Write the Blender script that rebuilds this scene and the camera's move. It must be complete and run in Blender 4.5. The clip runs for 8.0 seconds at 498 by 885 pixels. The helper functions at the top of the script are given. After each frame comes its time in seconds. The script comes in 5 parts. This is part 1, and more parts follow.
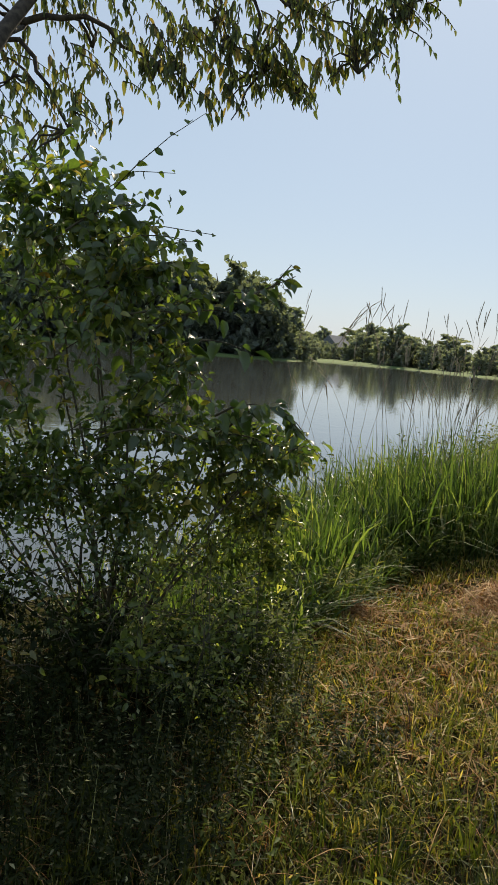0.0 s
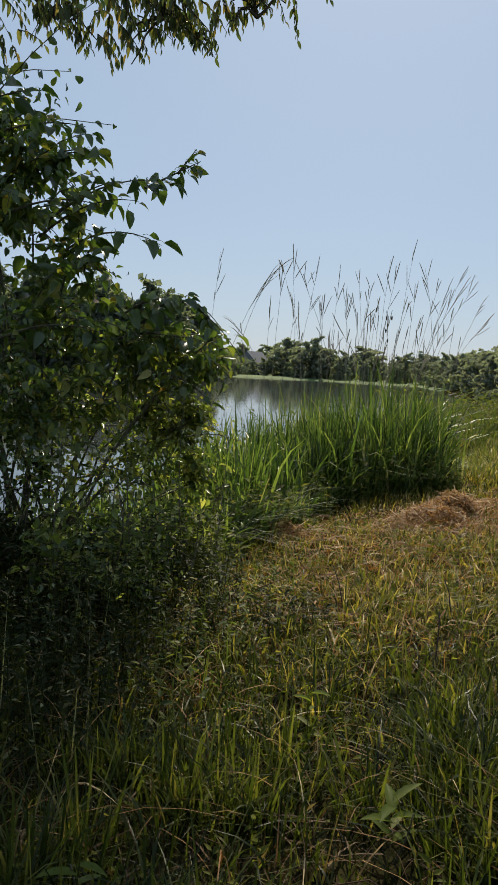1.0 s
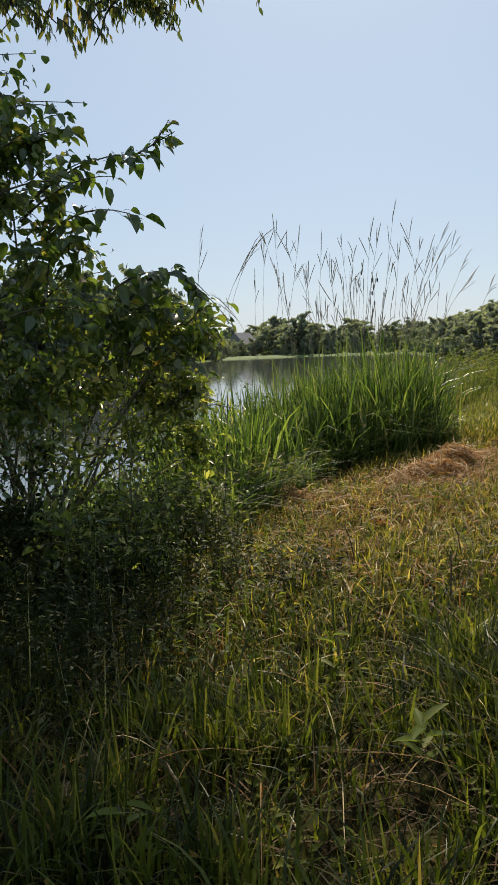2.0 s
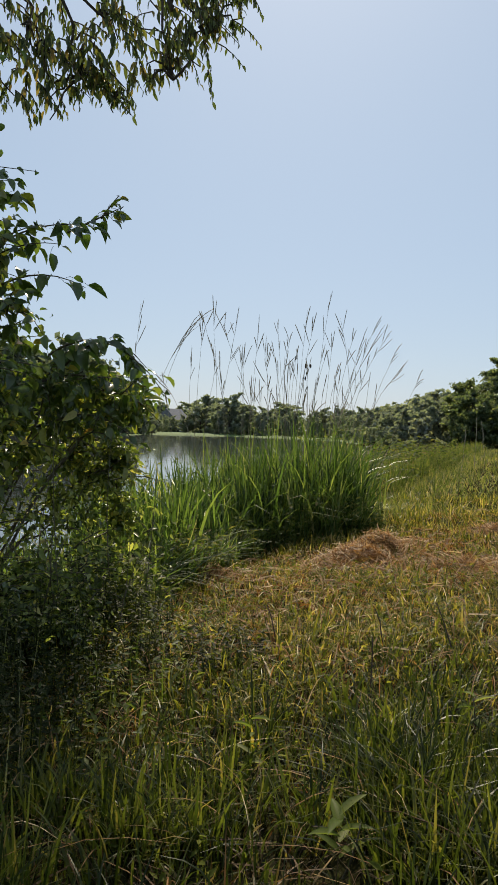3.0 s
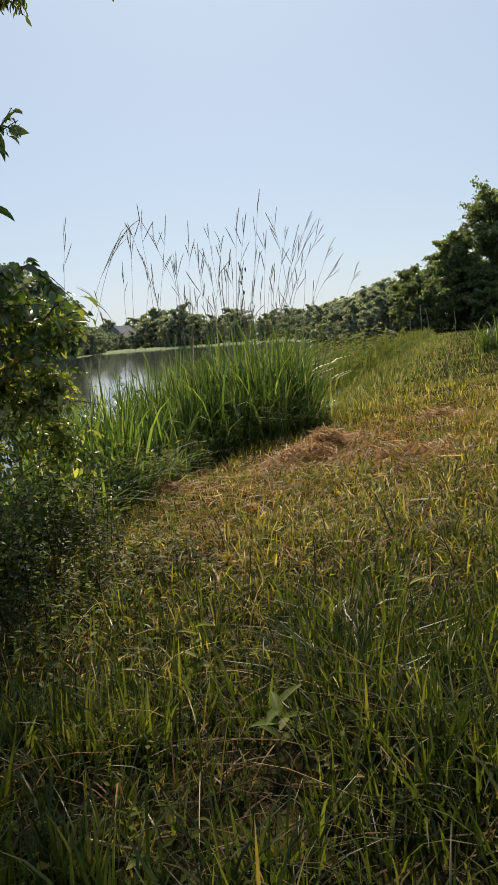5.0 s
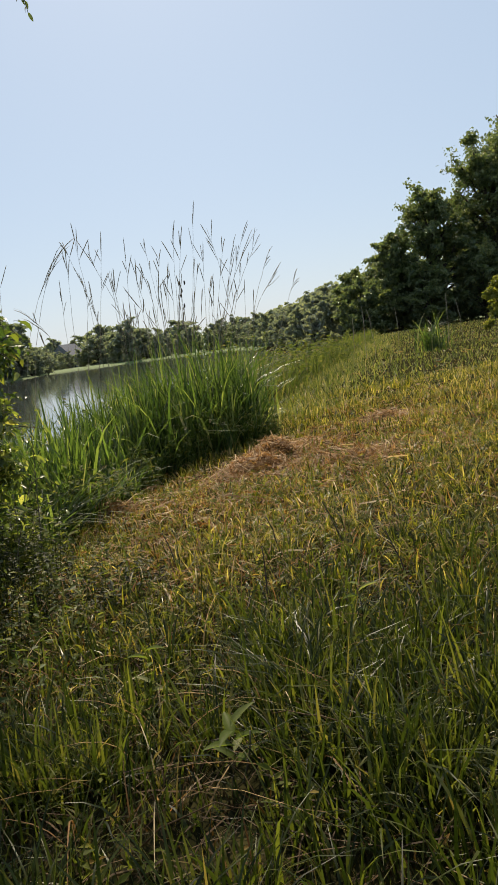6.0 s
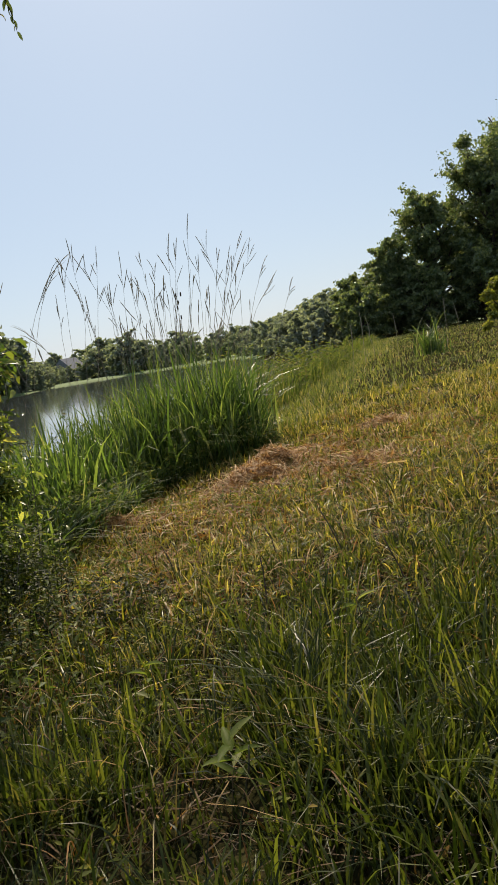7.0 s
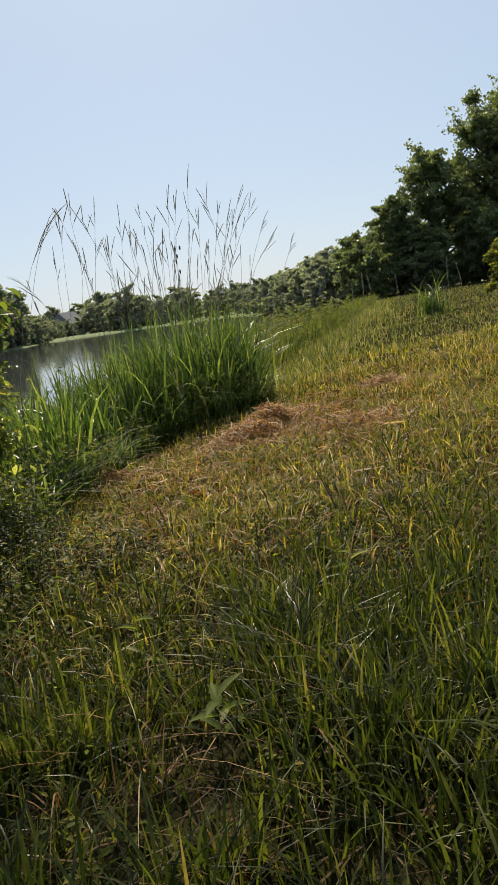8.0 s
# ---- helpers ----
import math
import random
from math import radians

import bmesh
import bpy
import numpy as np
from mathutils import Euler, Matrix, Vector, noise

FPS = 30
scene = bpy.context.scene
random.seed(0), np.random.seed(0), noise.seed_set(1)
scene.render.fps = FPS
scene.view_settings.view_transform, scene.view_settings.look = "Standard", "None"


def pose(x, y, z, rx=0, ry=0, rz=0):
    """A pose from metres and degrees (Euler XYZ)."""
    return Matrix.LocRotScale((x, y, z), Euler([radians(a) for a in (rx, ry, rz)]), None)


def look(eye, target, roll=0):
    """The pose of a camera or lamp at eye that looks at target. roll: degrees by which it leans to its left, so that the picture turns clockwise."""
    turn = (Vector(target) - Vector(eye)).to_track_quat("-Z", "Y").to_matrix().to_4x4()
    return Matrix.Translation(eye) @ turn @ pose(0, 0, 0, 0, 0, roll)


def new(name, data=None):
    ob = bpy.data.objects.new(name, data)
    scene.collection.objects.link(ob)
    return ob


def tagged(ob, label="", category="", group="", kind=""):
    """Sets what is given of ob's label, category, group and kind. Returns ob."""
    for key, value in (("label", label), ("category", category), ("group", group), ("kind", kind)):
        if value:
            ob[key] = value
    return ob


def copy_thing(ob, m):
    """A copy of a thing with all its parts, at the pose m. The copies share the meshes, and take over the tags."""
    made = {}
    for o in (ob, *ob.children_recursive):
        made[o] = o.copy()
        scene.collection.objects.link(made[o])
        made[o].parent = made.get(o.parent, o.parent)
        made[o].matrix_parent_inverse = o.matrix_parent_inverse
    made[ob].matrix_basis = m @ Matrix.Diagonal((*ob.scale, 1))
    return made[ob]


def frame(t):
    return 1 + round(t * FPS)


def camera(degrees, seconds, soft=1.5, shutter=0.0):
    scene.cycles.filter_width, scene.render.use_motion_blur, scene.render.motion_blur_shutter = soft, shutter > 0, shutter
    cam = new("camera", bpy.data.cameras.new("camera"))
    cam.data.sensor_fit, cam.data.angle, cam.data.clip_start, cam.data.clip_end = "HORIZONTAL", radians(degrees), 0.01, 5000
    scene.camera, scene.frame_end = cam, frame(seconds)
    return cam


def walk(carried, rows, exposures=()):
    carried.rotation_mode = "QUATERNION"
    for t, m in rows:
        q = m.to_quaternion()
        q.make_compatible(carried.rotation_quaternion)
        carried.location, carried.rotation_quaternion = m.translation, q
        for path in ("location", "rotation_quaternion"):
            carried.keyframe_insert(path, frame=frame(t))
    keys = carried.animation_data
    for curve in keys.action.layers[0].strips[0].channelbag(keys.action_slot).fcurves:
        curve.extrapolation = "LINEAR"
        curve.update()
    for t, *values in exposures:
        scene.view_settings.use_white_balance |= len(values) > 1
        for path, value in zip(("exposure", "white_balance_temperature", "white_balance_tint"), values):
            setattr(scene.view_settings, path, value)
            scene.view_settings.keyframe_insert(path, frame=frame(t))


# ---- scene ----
cam = camera(35.9, 8.0, soft=1.25)
PATH = [
    (0, (0.108, -1.439, 2.162), (0.023, 0.542, 1.905), 5.4),
    (0.1, (0.116, -1.41, 2.017), (0.061, 0.574, 1.769), 6.0),
    (0.2, (0.125, -1.39, 1.87), (0.112, 0.599, 1.662), 4.8),
    (0.3, (0.15, -1.36, 1.738), (0.156, 0.635, 1.607), 2.3),
    (0.5, (0.192, -1.29, 1.486), (0.153, 0.706, 1.372), 3.7),
    (0.7, (0.246, -1.36, 1.487), (0.245, 0.633, 1.315), 2.7),
    (1, (0.208, -1.371, 1.351), (0.317, 0.617, 1.16), 3.0),
    (1.2, (0.261, -1.371, 1.291), (0.479, 0.592, 0.979), 1.6),
    (1.3, (0.277, -1.425, 1.265), (0.63, 0.534, 1.075), 2.4),
    (1.5, (0.256, -1.497, 1.299), (0.556, 0.477, 1.174), -0.8),
    (2, (0.18, -1.418, 1.252), (0.299, 0.564, 1.014), -2.1),
    (2.2, (0.177, -1.415, 1.249), (0.446, 0.562, 1.119), -0.2),
    (3.3, (0.162, -1.401, 1.232), (0.471, 0.575, 1.202), 2.2),
    (3.5, (0.159, -1.398, 1.229), (0.471, 0.577, 1.202), 2.4),
    (4, (0.143, -1.334, 1.194), (0.409, 0.621, 0.866), 4.2),
    (4.5, (0.227, -1.376, 1.214), (0.591, 0.559, 0.858), 1.6),
    (5, (0.306, -1.424, 1.25), (0.713, 0.515, 0.973), -4.1),
    (5.2, (0.341, -1.437, 1.277), (0.786, 0.495, 1.016), -5.4),
    (6.3, (0.371, -1.409, 1.258), (0.904, 0.501, 0.996), -7.4),
    (6.5, (0.376, -1.404, 1.255), (0.91, 0.507, 1.004), -7.3),
    (7, (0.405, -1.428, 1.273), (0.925, 0.488, 1.031), -9.1),
    (7.5, (0.438, -1.424, 1.271), (0.974, 0.486, 1.02), -10.6),
    (8, (0.427, -1.385, 1.256), (0.933, 0.518, 0.908), -8.0),
]
walk(cam, [(t, look(eye, target, roll)) for t, eye, target, roll in PATH],
     exposures=[(0.0, 0.34, 6750, 9.0), (0.5, 0.1, 6350, 9.0), (1.0, 0.1, 6350, 9.0), (1.5, 0.02, 6350, 9.0), (2.0, 0.34, 6600, 9.0), (3.5, 0.2, 6500, 9.0), (4.2, 0.4, 6700, 10.0), (8.0, 0.4, 6700, 10.0)])

# ---- light ----
SUN_AZ, SUN_EL = radians(-11), radians(43.5)          # to the left of +y, above the horizon
world = bpy.data.worlds.new("sky")
scene.world = world
world.use_nodes = True
wn = world.node_tree.nodes
sky = wn.new("ShaderNodeTexSky")
sky.sky_type = "NISHITA"
sky.sun_disc = False
sky.sun_elevation = SUN_EL
sky.sun_rotation = -SUN_AZ
sky.air_density, sky.dust_density, sky.ozone_density = 0.95, 0.9, 0.8
wn["Background"].inputs["Strength"].default_value = 0.1
haze = wn.new("ShaderNodeMix")                       # even summer haze over the whole sky
haze.data_type = "RGBA"
haze.inputs["Factor"].default_value = 0.76
haze.inputs["B"].default_value = (3.6, 4.6, 5.9, 1)
world.node_tree.links.new(sky.outputs["Color"], haze.inputs["A"])
world.node_tree.links.new(haze.outputs["Result"], wn["Background"].inputs["Color"])
sun = new("sun", bpy.data.lights.new("sun", "SUN"))
sun.data.energy, sun.data.angle, sun.data.color = 5.0, radians(0.5), (1.0, 0.87, 0.67)
sun.matrix_world = look((0, 0, 0), (math.sin(SUN_AZ) * math.cos(SUN_EL), -math.cos(SUN_AZ) * math.cos(SUN_EL), -math.sin(SUN_EL)))

# ---- materials ----
RNG = np.random.default_rng(7)


def material(name):
    m = bpy.data.materials.new(name)
    m.use_nodes = True
    nt = m.node_tree
    return m, nt, nt.nodes["Principled BSDF"], nt.nodes["Material Output"]


def ramp(nt, source, stops):
    r = nt.nodes.new("ShaderNodeValToRGB")
    nt.links.new(source, r.inputs["Fac"])
    e = r.color_ramp.elements
    while len(e) < len(stops):
        e.new(0.5)
    for k, (p, c) in zip(e, stops):
        k.position, k.color = p, (*c, 1)
    return r.outputs["Color"]


def noise_node(nt, scale, detail=4.0, coord="Object"):
    tc = nt.nodes.new("ShaderNodeTexCoord")
    n = nt.nodes.new("ShaderNodeTexNoise")
    n.inputs["Scale"].default_value, n.inputs["Detail"].default_value = scale, detail
    nt.links.new(tc.outputs[coord], n.inputs["Vector"])
    return n.outputs["Fac"]


def leafy(name, stops, through_tint=(1.0, 1.0, 0.45), share=0.4, rough=0.5, gloss=0.4, pieces="island", patch=0.0, patch_scale=1.0):
    """Leaf or blade: each piece its own colour, some light passing through."""
    m, nt, bsdf, out = material(name)
    if pieces == "island":
        g = nt.nodes.new("ShaderNodeNewGeometry")
        rnd = g.outputs["Random Per Island"]
    else:
        g = nt.nodes.new("ShaderNodeObjectInfo")
        rnd = g.outputs["Random"]
    if patch > 0:
        mix = nt.nodes.new("ShaderNodeMath")
        mix.operation = "MULTIPLY_ADD"
        nz = noise_node(nt, patch_scale, 2.0)
        sub = nt.nodes.new("ShaderNodeMath")
        sub.operation = "SUBTRACT"
        sub.inputs[1].default_value = 0.5
        nt.links.new(nz, sub.inputs[0])
        mix.inputs[1].default_value = patch
        nt.links.new(sub.outputs[0], mix.inputs[0])
        nt.links.new(rnd, mix.inputs[2])
        rnd = mix.outputs[0]
    col = ramp(nt, rnd, stops)
    fine = noise_node(nt, 60.0, 3.0)
    vary = nt.nodes.new("ShaderNodeMix")
    vary.data_type, vary.blend_type = "RGBA", "MULTIPLY"
    vary.inputs["Factor"].default_value = 0.5
    nt.links.new(col, vary.inputs["A"])
    nt.links.new(ramp(nt, fine, [(0.3, (0.6, 0.6, 0.6)), (0.7, (1.25, 1.2, 1.1))]), vary.inputs["B"])
    col = vary.outputs["Result"]
    nt.links.new(col, bsdf.inputs["Base Color"])
    bsdf.inputs["Roughness"].default_value = rough
    bsdf.inputs["Specular IOR Level"].default_value = gloss
    tr = nt.nodes.new("ShaderNodeBsdfTranslucent")
    tint = nt.nodes.new("ShaderNodeMix")
    tint.data_type, tint.blend_type = "RGBA", "MULTIPLY"
    tint.inputs["Factor"].default_value = 1.0
    nt.links.new(col, tint.inputs["A"])
    tint.inputs["B"].default_value = (1.9 * through_tint[0], 1.9 * through_tint[1], 1.9 * through_tint[2], 1)
    nt.links.new(tint.outputs["Result"], tr.inputs["Color"])
    mx = nt.nodes.new("ShaderNodeMixShader")
    mx.inputs["Fac"].default_value = share
    nt.links.new(bsdf.outputs[0], mx.inputs[1])
    nt.links.new(tr.outputs[0], mx.inputs[2])
    nt.links.new(mx.outputs[0], out.inputs["Surface"])
    return m


def plain(name, a, b, scale, rough=0.8, bump=0.0, gloss=0.3, detail=6.0):
    """Two tones by noise, with relief."""
    m, nt, bsdf, out = material(name)
    nz = noise_node(nt, scale, detail)
    nt.links.new(ramp(nt, nz, [(0.35, a), (0.65, b)]), bsdf.inputs["Base Color"])
    bsdf.inputs["Roughness"].default_value = rough
    bsdf.inputs["Specular IOR Level"].default_value = gloss
    if bump:
        bp = nt.nodes.new("ShaderNodeBump")
        bp.inputs["Strength"].default_value = bump
        nt.links.new(noise_node(nt, scale * 4, 6.0), bp.inputs["Height"])
        nt.links.new(bp.outputs[0], bsdf.inputs["Normal"])
    return m


M_LAWN = plain("far_lawn", (0.07, 0.11, 0.03), (0.11, 0.155, 0.045), 0.05, 0.9, 0.2)
# brown-green ground taken near black: shade between the blades is in its colour
M_TURF = plain("gap_shaded_turf", (0.014, 0.014, 0.006), (0.04, 0.036, 0.015), 9.0, 1.0, 0.6, 0.0)
M_MUD = plain("lake_bed", (0.03, 0.028, 0.02), (0.06, 0.05, 0.035), 1.5, 0.9)
M_BARK = plain("bark", (0.03, 0.024, 0.018), (0.09, 0.07, 0.052), 14.0, 0.9, 0.8)
M_TWIG = plain("green_twig", (0.045, 0.036, 0.02), (0.11, 0.095, 0.055), 30.0, 0.7)
M_SHRUB = leafy("shrub_leaf", [(0.0, (0.042, 0.068, 0.02)), (0.5, (0.08, 0.118, 0.03)), (0.86, (0.145, 0.17, 0.04)), (0.95, (0.24, 0.225, 0.045)), (0.99, (0.27, 0.21, 0.045)), (1.0, (0.2, 0.11, 0.03))], through_tint=(0.9, 1.0, 0.42), share=0.46, rough=0.3, gloss=0.8)
M_SHRUB_ONE = leafy("shrub_leaf_single", [(0.0, (0.04, 0.066, 0.02)), (0.6, (0.074, 0.11, 0.03)), (0.93, (0.135, 0.16, 0.04)), (0.98, (0.24, 0.21, 0.045)), (1.0, (0.24, 0.16, 0.04))], through_tint=(0.9, 1.0, 0.42), share=0.46, rough=0.3, gloss=0.8, pieces="object")
# sunlit look of the shrub's lower right is put into these bright stops
M_SMALL = leafy("small_shrub_leaf_lit", [(0.0, (0.045, 0.064, 0.018)), (0.45, (0.11, 0.138, 0.036)), (0.8, (0.23, 0.245, 0.07)), (0.96, (0.38, 0.36, 0.13)), (1.0, (0.42, 0.31, 0.11))], through_tint=(0.92, 1.0, 0.42), share=0.5, rough=0.34, gloss=0.5)
M_WEED = leafy("weed_leaf", [(0.0, (0.05, 0.078, 0.02)), (0.6, (0.09, 0.122, 0.03)), (1.0, (0.18, 0.185, 0.055))], share=0.5, rough=0.55, gloss=0.2)
M_BANK = leafy("bank_weed_leaf", [(0.0, (0.045, 0.066, 0.018)), (0.5, (0.09, 0.118, 0.03)), (0.9, (0.15, 0.155, 0.05)), (1.0, (0.2, 0.16, 0.07))], share=0.42, rough=0.7, gloss=0.08)
M_HERB = leafy("meadow_herb_leaf", [(0.0, (0.05, 0.07, 0.012)), (0.6, (0.12, 0.138, 0.024)), (0.92, (0.2, 0.2, 0.045)), (1.0, (0.26, 0.15, 0.045))], share=0.5, rough=0.6, gloss=0.08)
# shade under the shrub is in these near-black stops, glints in the pale ones
M_SHADE = leafy("undergrowth_leaf_shaded", [(0.0, (0.012, 0.018, 0.006)), (0.7, (0.022, 0.03, 0.009)), (0.92, (0.04, 0.046, 0.015)), (0.96, (0.15, 0.15, 0.08)), (1.0, (0.3, 0.3, 0.18))], share=0.4, rough=0.55, gloss=0.1)
M_CANOPY = leafy("canopy_leaf", [(0.0, (0.045, 0.068, 0.026)), (0.55, (0.078, 0.1, 0.034)), (0.85, (0.135, 0.135, 0.042)), (1.0, (0.21, 0.15, 0.06))], share=0.42, rough=0.45, gloss=0.5)
M_CANOPY_ONE = leafy("canopy_leaf_single", [(0.0, (0.045, 0.068, 0.026)), (0.55, (0.078, 0.1, 0.034)), (0.85, (0.135, 0.135, 0.042)), (1.0, (0.21, 0.15, 0.06))], share=0.42, rough=0.45, gloss=0.5, pieces="object")
M_OAK = leafy("oak_leaf", [(0.0, (0.06, 0.09, 0.052)), (0.6, (0.112, 0.145, 0.076)), (1.0, (0.19, 0.21, 0.108))], share=0.48, rough=0.45, gloss=0.5)
# distance haze is put into the next three leaf colours: too pale, too blue
M_FAR = leafy("hazed_far_leaf", [(0.0, (0.15, 0.178, 0.168)), (0.6, (0.205, 0.235, 0.215)), (1.0, (0.26, 0.28, 0.25))], share=0.4, rough=0.8, gloss=0.1)
M_FARGREY = leafy("hazed_grey_leaf", [(0.0, (0.19, 0.215, 0.195)), (0.6, (0.25, 0.275, 0.245)), (1.0, (0.31, 0.325, 0.28))], share=0.3, rough=0.8, gloss=0.1)
M_FARDARK = leafy("hazed_dark_leaf", [(0.0, (0.1, 0.125, 0.115)), (0.6, (0.145, 0.172, 0.152)), (1.0, (0.19, 0.21, 0.175))], share=0.4, rough=0.8, gloss=0.1)
M_BUSH = leafy("bush_leaf", [(0.0, (0.1, 0.12, 0.02)), (0.6, (0.17, 0.19, 0.035)), (1.0, (0.26, 0.24, 0.06))], share=0.4, rough=0.6)
M_REED = leafy("reed_blade", [(0.0, (0.02, 0.036, 0.01)), (0.4, (0.054, 0.084, 0.024)), (0.78, (0.11, 0.148, 0.042)), (0.95, (0.19, 0.205, 0.07)), (1.0, (0.32, 0.28, 0.14))], through_tint=(0.88, 1.0, 0.45), share=0.5, rough=0.38, gloss=0.35, patch=0.45, patch_scale=2.2)
M_REED_ONE = leafy("reed_blade_single", [(0.0, (0.02, 0.036, 0.01)), (0.4, (0.054, 0.084, 0.024)), (0.78, (0.11, 0.148, 0.042)), (0.95, (0.19, 0.205, 0.07)), (1.0, (0.32, 0.28, 0.14))], through_tint=(0.88, 1.0, 0.45), share=0.5, rough=0.38, gloss=0.35, pieces="object")
M_GRASS = leafy("meadow_blade", [(0.0, (0.016, 0.022, 0.004)), (0.35, (0.075, 0.088, 0.014)), (0.62, (0.19, 0.175, 0.03)), (0.85, (0.31, 0.235, 0.06)), (1.0, (0.5, 0.39, 0.18))], through_tint=(0.96, 1.0, 0.42), share=0.46, rough=0.45, gloss=0.2, patch=0.5, patch_scale=0.9)
M_FIELD = leafy("far_meadow_blade", [(0.0, (0.042, 0.058, 0.014)), (0.45, (0.125, 0.14, 0.034)), (0.78, (0.215, 0.205, 0.062)), (0.94, (0.3, 0.23, 0.095)), (1.0, (0.38, 0.29, 0.15))], through_tint=(0.9, 1.0, 0.52), share=0.4, rough=0.5, gloss=0.2, patch=0.5, patch_scale=0.5)
# foreground green kept dark: part of the shade there is in the colour
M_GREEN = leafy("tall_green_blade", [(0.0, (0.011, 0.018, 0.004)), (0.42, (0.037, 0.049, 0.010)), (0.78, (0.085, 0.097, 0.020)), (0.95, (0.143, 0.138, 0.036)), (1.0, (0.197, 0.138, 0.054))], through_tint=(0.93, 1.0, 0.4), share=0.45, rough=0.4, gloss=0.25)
# near-black undergrass carries the shade in the gaps between tufts
M_UNDER = leafy("undergrass_blade_shaded", [(0.0, (0.009, 0.01, 0.002)), (0.45, (0.022, 0.019, 0.005)), (0.8, (0.045, 0.028, 0.009)), (1.0, (0.08, 0.046, 0.018))], share=0.3, rough=0.65, gloss=0.12)
M_STRAW = leafy("straw", [(0.0, (0.11, 0.058, 0.02)), (0.5, (0.23, 0.128, 0.05)), (0.88, (0.35, 0.225, 0.1)), (1.0, (0.54, 0.44, 0.27))], through_tint=(1, 0.82, 0.5), share=0.25, rough=0.65, gloss=0.12)
M_HAY = leafy("hay", [(0.0, (0.1, 0.048, 0.02)), (0.45, (0.27, 0.155, 0.062)), (0.85, (0.43, 0.28, 0.13)), (1.0, (0.6, 0.47, 0.28))], through_tint=(1, 0.82, 0.5), share=0.25, rough=0.6, gloss=0.15)
M_STUBBLE = leafy("stubble", [(0.0, (0.1, 0.05, 0.015)), (0.5, (0.21, 0.108, 0.032)), (0.85, (0.31, 0.18, 0.06)), (1.0, (0.42, 0.3, 0.14))], through_tint=(1, 0.78, 0.4), share=0.42, rough=0.6, gloss=0.12)
M_LITTER = leafy("brown_litter", [(0.0, (0.0382, 0.0229, 0.0107)), (0.5, (0.0842, 0.0497, 0.0229)), (0.9, (0.13, 0.082, 0.038)), (1.0, (0.22, 0.16, 0.09))], through_tint=(1, 0.8, 0.5), share=0.25, rough=0.7, gloss=0.2)
M_SEED = plain("seed_stalk", (0.2, 0.165, 0.11), (0.36, 0.29, 0.19), 20.0, 0.8)
M_POD = plain("dark_pod", (0.035, 0.026, 0.02), (0.08, 0.06, 0.04), 40.0, 0.8)
M_MILK = leafy("broad_leaf", [(0.0, (0.075, 0.105, 0.024)), (0.7, (0.13, 0.16, 0.04)), (1.0, (0.22, 0.23, 0.1))], share=0.45, rough=0.5, gloss=0.05, pieces="object")
M_WALL = plain("house_siding", (0.16, 0.165, 0.18), (0.22, 0.225, 0.24), 0.6, 0.8)
M_ROOF = plain("roof_shingle", (0.1, 0.105, 0.12), (0.17, 0.175, 0.2), 3.0, 0.9)
M_TRIM = plain("white_trim", (0.7, 0.7, 0.7), (0.8, 0.8, 0.79), 2.0, 0.6)
M_PANE = plain("window_pane", (0.03, 0.035, 0.04), (0.05, 0.055, 0.06), 1.0, 0.1, 0.0, 0.8)
M_CAR = plain("white_paint", (0.72, 0.72, 0.72), (0.8, 0.8, 0.8), 2.0, 0.3, 0.0, 0.6)
M_TYRE = plain("rubber", (0.015, 0.015, 0.015), (0.03, 0.03, 0.03), 8.0, 0.9)

M_WATER, nt, bsdf, out = material("lake_water")
bsdf.inputs["Base Color"].default_value = (0.06, 0.068, 0.066, 1)
bsdf.inputs["Roughness"].default_value = 0.05
bsdf.inputs["IOR"].default_value = 1.33
bsdf.inputs["Specular IOR Level"].default_value = 1.0
w1 = noise_node(nt, 1.3, 3.0)
bp = nt.nodes.new("ShaderNodeBump")
bp.inputs["Strength"].default_value, bp.inputs["Distance"].default_value = 0.05, 0.1
nt.links.new(w1, bp.inputs["Height"])
nt.links.new(bp.outputs[0], bsdf.inputs["Normal"])


# ---- building blocks ----
def mesh_ob(name, verts, faces, mat, parent=None, smooth=True):
    me = bpy.data.meshes.new(name)
    verts = np.asarray(verts, float)
    me.from_pydata(verts.tolist(), [], faces.tolist() if isinstance(faces, np.ndarray) else faces)
    me.materials.append(mat)
    if smooth:
        me.shade_smooth()
    ob = new(name, me)
    ob.parent = parent
    return ob


def thing(name, place, label, category, group="", kind=""):
    e = new(name)
    e.empty_display_size = 0.1
    e.location = place
    return tagged(e, label, category, group, kind)


def place_under(ob, parent):
    """Parents ob, built in world coordinates, to a thing that only has a location."""
    ob.parent = parent
    ob.location = ob.location - parent.location
    return ob


def unit(v):
    return v / np.maximum(np.linalg.norm(v, axis=-1, keepdims=True), 1e-9)


